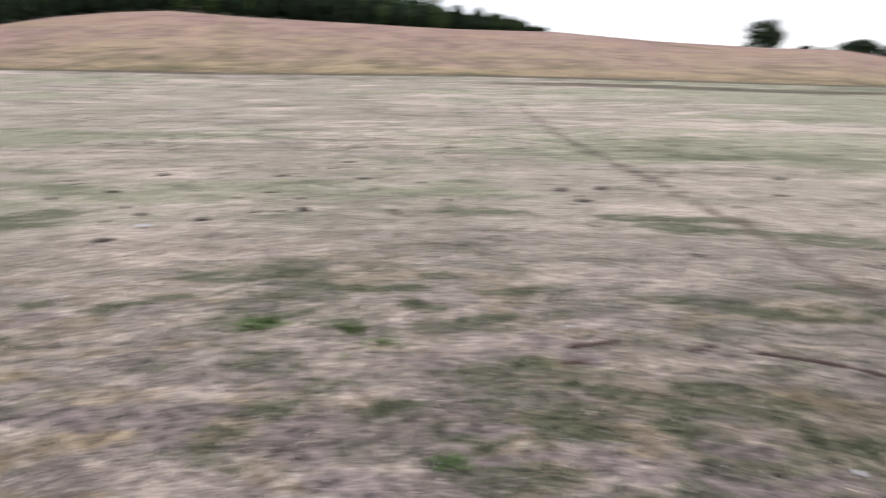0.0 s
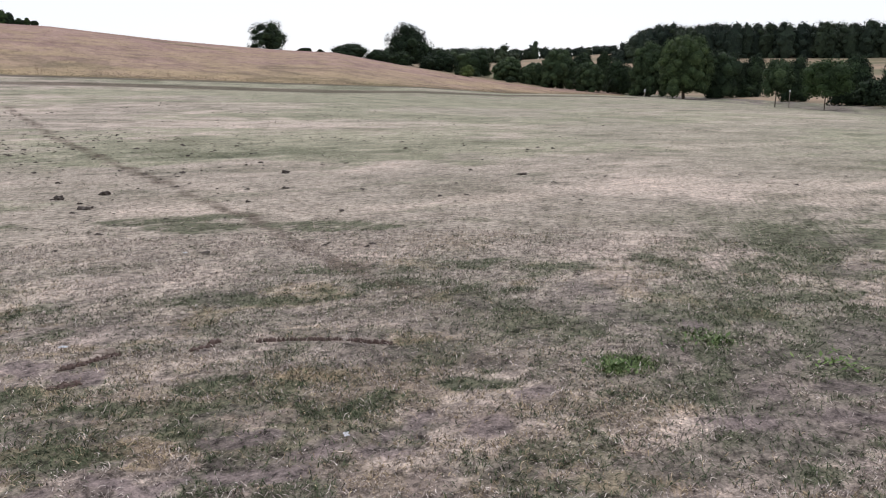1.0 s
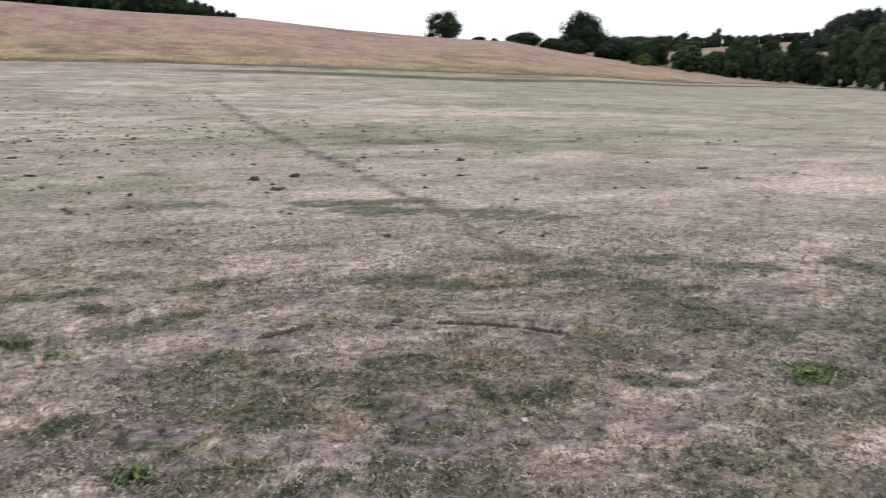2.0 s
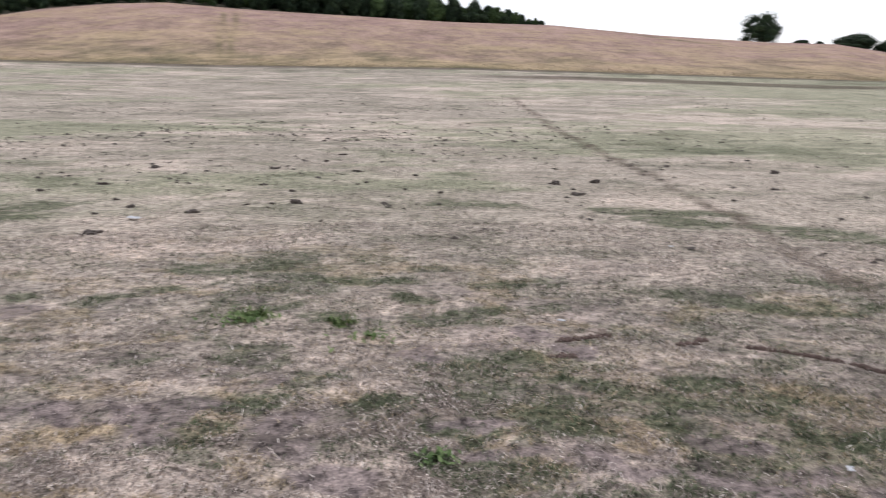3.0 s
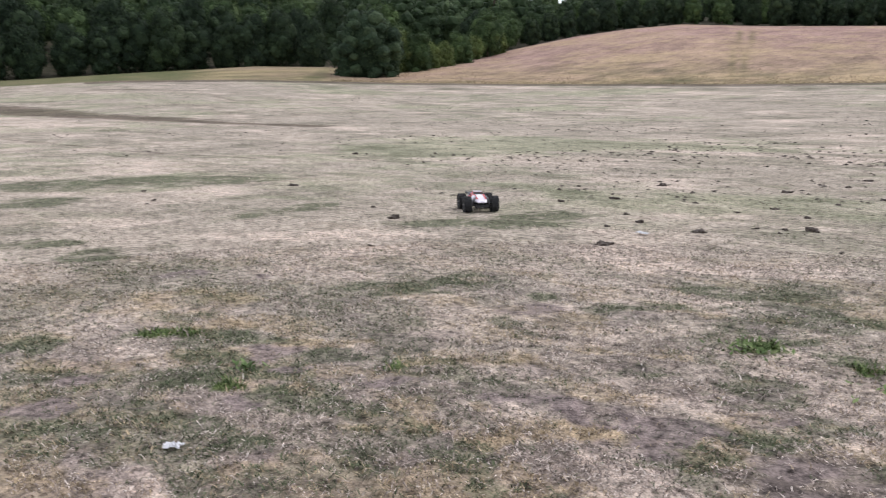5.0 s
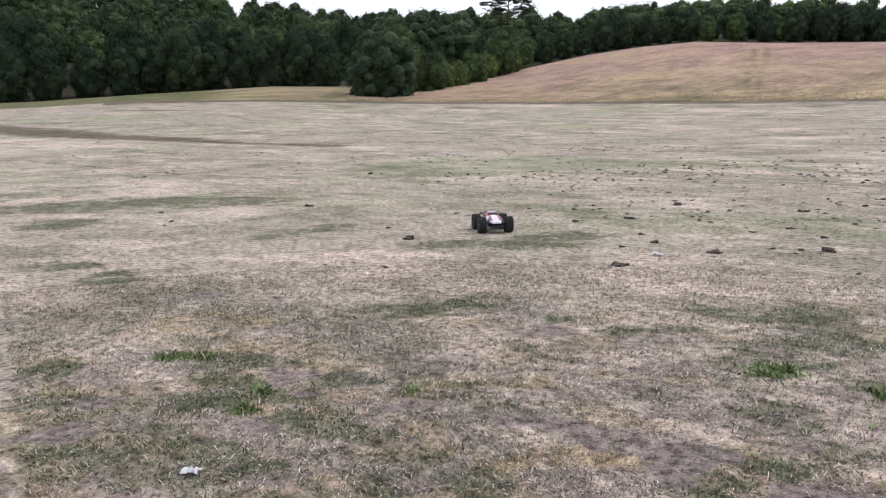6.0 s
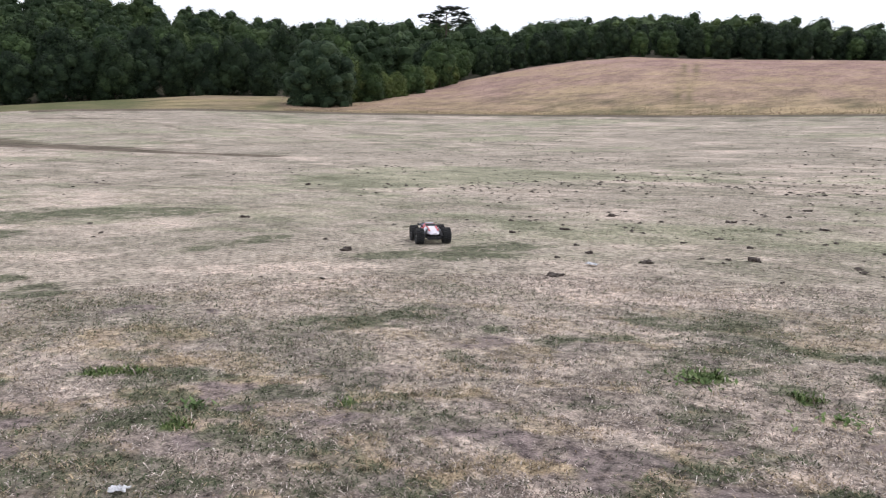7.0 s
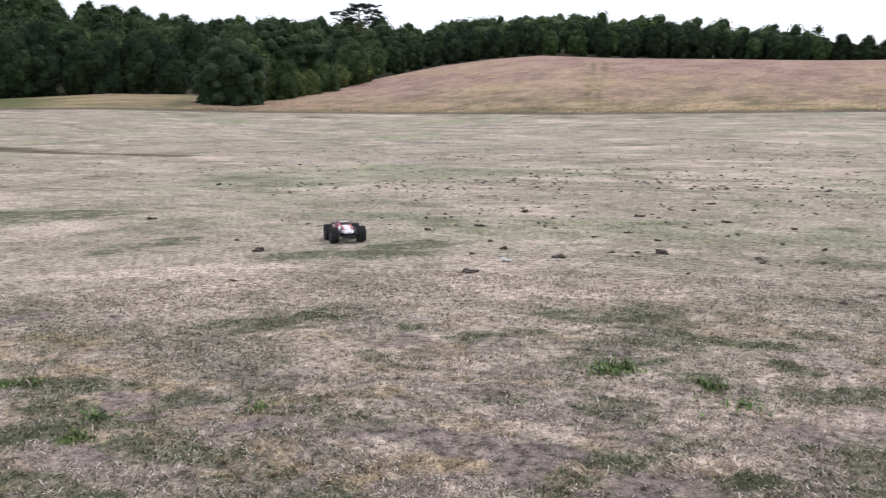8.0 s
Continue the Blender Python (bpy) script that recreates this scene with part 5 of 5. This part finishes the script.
def make_truck():
    root = new("toy_truck")
    R, W = 0.098, 0.10
    bm = bmesh.new()
    box(bm, 0, 0, 0.085, 0.46, 0.13, 0.018)
    box(bm, 0.0, 0.0, 0.115, 0.24, 0.11, 0.05)
    box(bm, 0.19, 0, 0.12, 0.05, 0.10, 0.09)
    box(bm, -0.19, 0, 0.12, 0.05, 0.10, 0.09)
    part("chassis", bm, BLACK, root)
    bm = bmesh.new()
    box(bm, 0.285, 0, 0.085, 0.04, 0.20, 0.035, 0.01)
    box(bm, 0.25, 0, 0.085, 0.06, 0.06, 0.02)
    part("bumper", bm, BLACK, root)
    bm = bmesh.new()
    box(bm, -0.285, 0, 0.095, 0.03, 0.16, 0.05, 0.01)
    part("bumper", bm, BLACK, root)
    # pale lilac is the sky's reflection painted over a coral hood
    part("hood", shell([(0.285, 0.060, 0.045, 0.135, 0.155), (0.22, 0.085, 0.070, 0.132, 0.182), (0.10, 0.105, 0.085, 0.130, 0.208), (0.055, 0.11, 0.090, 0.130, 0.216)]), WHITE, root, "hood coloured pale with the sky's sheen")
    for y in (-0.062, 0.062):
        bm = bmesh.new()
        box(bm, 0.165, y * 0.95, 0.201, 0.18, 0.024, 0.006, 0.002, (0, 13, 0))
        part("stripe", bm, CORAL, root, "coral hood stripe")
    part("nose", shell([(0.305, 0.050, 0.035, 0.132, 0.148), (0.287, 0.062, 0.048, 0.132, 0.158)]), WHITE, root, "white nose")
    cab = part("cab", shell([(0.052, 0.11, 0.088, 0.130, 0.216), (0.01, 0.112, 0.078, 0.130, 0.240), (-0.07, 0.112, 0.076, 0.130, 0.246), (-0.115, 0.11, 0.080, 0.130, 0.232)]), CORAL, root, "coral red cab")
    bm = bmesh.new()
    box(bm, 0.034, 0, 0.233, 0.046, 0.140, 0.006, 0.002, (0, 30, 0))
    part("windscreen", bm, BLACK, cab, "black windscreen")
    for y in (-0.101, 0.101):
        bm = bmesh.new()
        box(bm, -0.03, y, 0.207, 0.10, 0.006, 0.034, 0.002, (-22 if y > 0 else 22, 0, 0))
        part("side_window", bm, BLACK, cab, "black side window")
    bm = bmesh.new()
    box(bm, -0.03, 0, 0.253, 0.085, 0.11, 0.006, 0.003)
    part("roof_panel", bm, WHITE, cab, "pale roof panel")
    tail = part("tail_cover", shell([(-0.118, 0.11, 0.084, 0.130, 0.234), (-0.18, 0.10, 0.080, 0.130, 0.206), (-0.26, 0.085, 0.070, 0.132, 0.190), (-0.285, 0.07, 0.060, 0.135, 0.178)]), BLUE, root, "bright blue tail cover")
    for y in (-0.05, 0.05):
        bm = bmesh.new()
        box(bm, -0.20, y, 0.213, 0.11, 0.022, 0.006, 0.002, (0, -14, 0))
        part("stripe", bm, CORAL, tail, "coral stripe")
    bm = bmesh.new()
    box(bm, -0.315, 0, 0.205, 0.075, 0.20, 0.008, 0.003, (0, 10, 0))
    wing = part("wing", bm, BLACK, root, "black rear wing")
    for y in (-0.10, 0.10):
        bm = bmesh.new()
        box(bm, -0.315, y, 0.208, 0.08, 0.006, 0.034, 0.002)
        part("end_plate", bm, BLACK, wing)
    for y in (-0.035, 0.035):
        bm = bmesh.new()
        limb(bm, (-0.24, y, 0.12), (-0.30, y, 0.202), 0.007, 0.006, 6)
        part("wing_mount", bm, BLACK, wing)
    tyre = lathe([(0.052, -W / 2), (0.085, -W / 2), (R - 0.004, -W * 0.36), (R, -W * 0.15), (R, W * 0.15), (R - 0.004, W * 0.36), (0.085, W / 2), (0.052, W / 2)], 32)
    for k in range(22):
        a = 2 * math.pi * k / 22
        for y, off in ((-0.028, 0.0), (0.028, 0.5)):
            b = a + off * 2 * math.pi / 22
            got = bmesh.ops.create_cube(tyre, size=1.0)["verts"]
            bmesh.ops.scale(tyre, vec=(0.012, 0.046, 0.017), verts=got)
            bmesh.ops.rotate(tyre, cent=(0, 0, 0), matrix=Matrix.Rotation(-b, 3, "Y"), verts=got)
            bmesh.ops.translate(tyre, vec=((R + 0.003) * math.cos(b), y, (R + 0.003) * math.sin(b)), verts=got)
    tyre_me = None
    for fx in (0.185, -0.185):
        for sy in (-1, 1):
            wheel = new("wheel")
            wheel.parent = root
            wheel.location = (fx, sy * 0.185, R + 0.006)
            if tyre_me is None:
                tyre_me = part("tyre", tyre, RUBBER, wheel, "chunky black rubber tyre").data
            else:
                t = new("tyre", tyre_me)
                t.parent = wheel
                tagged(t, "chunky black rubber tyre")
            rim = lathe([(0.020, 0.032 * sy), (0.045, 0.040 * sy), (0.054, 0.048 * sy), (0.054, -0.045 * sy), (0.046, -0.045 * sy), (0.042, 0.020 * sy), (0.018, 0.018 * sy)], 24)
            for q in range(6):
                got = bmesh.ops.create_cube(rim, size=1.0)["verts"]
                bmesh.ops.scale(rim, vec=(0.036, 0.008, 0.010), verts=got)
                bmesh.ops.translate(rim, vec=(0.028, 0.038 * sy, 0), verts=got)
                bmesh.ops.rotate(rim, cent=(0, 0, 0), matrix=Matrix.Rotation(q * math.pi / 3, 3, "Y"), verts=got)
            part("rim", rim, BLACK, wheel, "black spoked rim")
            nut = bmesh.new()
            bmesh.ops.create_cone(nut, cap_ends=True, segments=6, radius1=0.012, radius2=0.010, depth=0.014)
            bmesh.ops.rotate(nut, cent=(0, 0, 0), matrix=Matrix.Rotation(math.pi / 2, 3, "X"), verts=nut.verts)
            bmesh.ops.translate(nut, vec=(0, 0.042 * sy, 0), verts=nut.verts)
            part("wheel_nut", nut, GREY, wheel, "grey wheel nut")
            bm = bmesh.new()
            limb(bm, (fx + 0.02, sy * 0.05, 0.085), (fx, sy * 0.15, 0.09), 0.011, 0.009, 6)
            limb(bm, (fx - 0.03, sy * 0.05, 0.085), (fx, sy * 0.15, 0.09), 0.011, 0.009, 6)
            part("suspension_arm", bm, BLACK, root)
            bm = bmesh.new()
            limb(bm, (fx * 1.06, sy * 0.125, 0.095), (fx * 1.1, sy * 0.07, 0.215), 0.012, 0.010, 8)
            for q in range(6):
                f = 0.15 + 0.11 * q
                limb(bm, (fx * (1.06 + 0.04 * f), sy * (0.125 - 0.055 * f), 0.095 + 0.12 * f), (fx * (1.06 + 0.04 * (f + 0.05)), sy * (0.125 - 0.055 * (f + 0.05)), 0.095 + 0.12 * (f + 0.05)), 0.018, 0.018, 8)
            part("shock_absorber", bm, GREY, root, "grey shock absorber with spring")
    return tagged(root, "black-wheeled toy off-road truck with coral and blue shell", "toy truck")


truck = make_truck()
truck.matrix_basis = on_ground(-5.56, 8.66, -44, 0.94, -0.004)
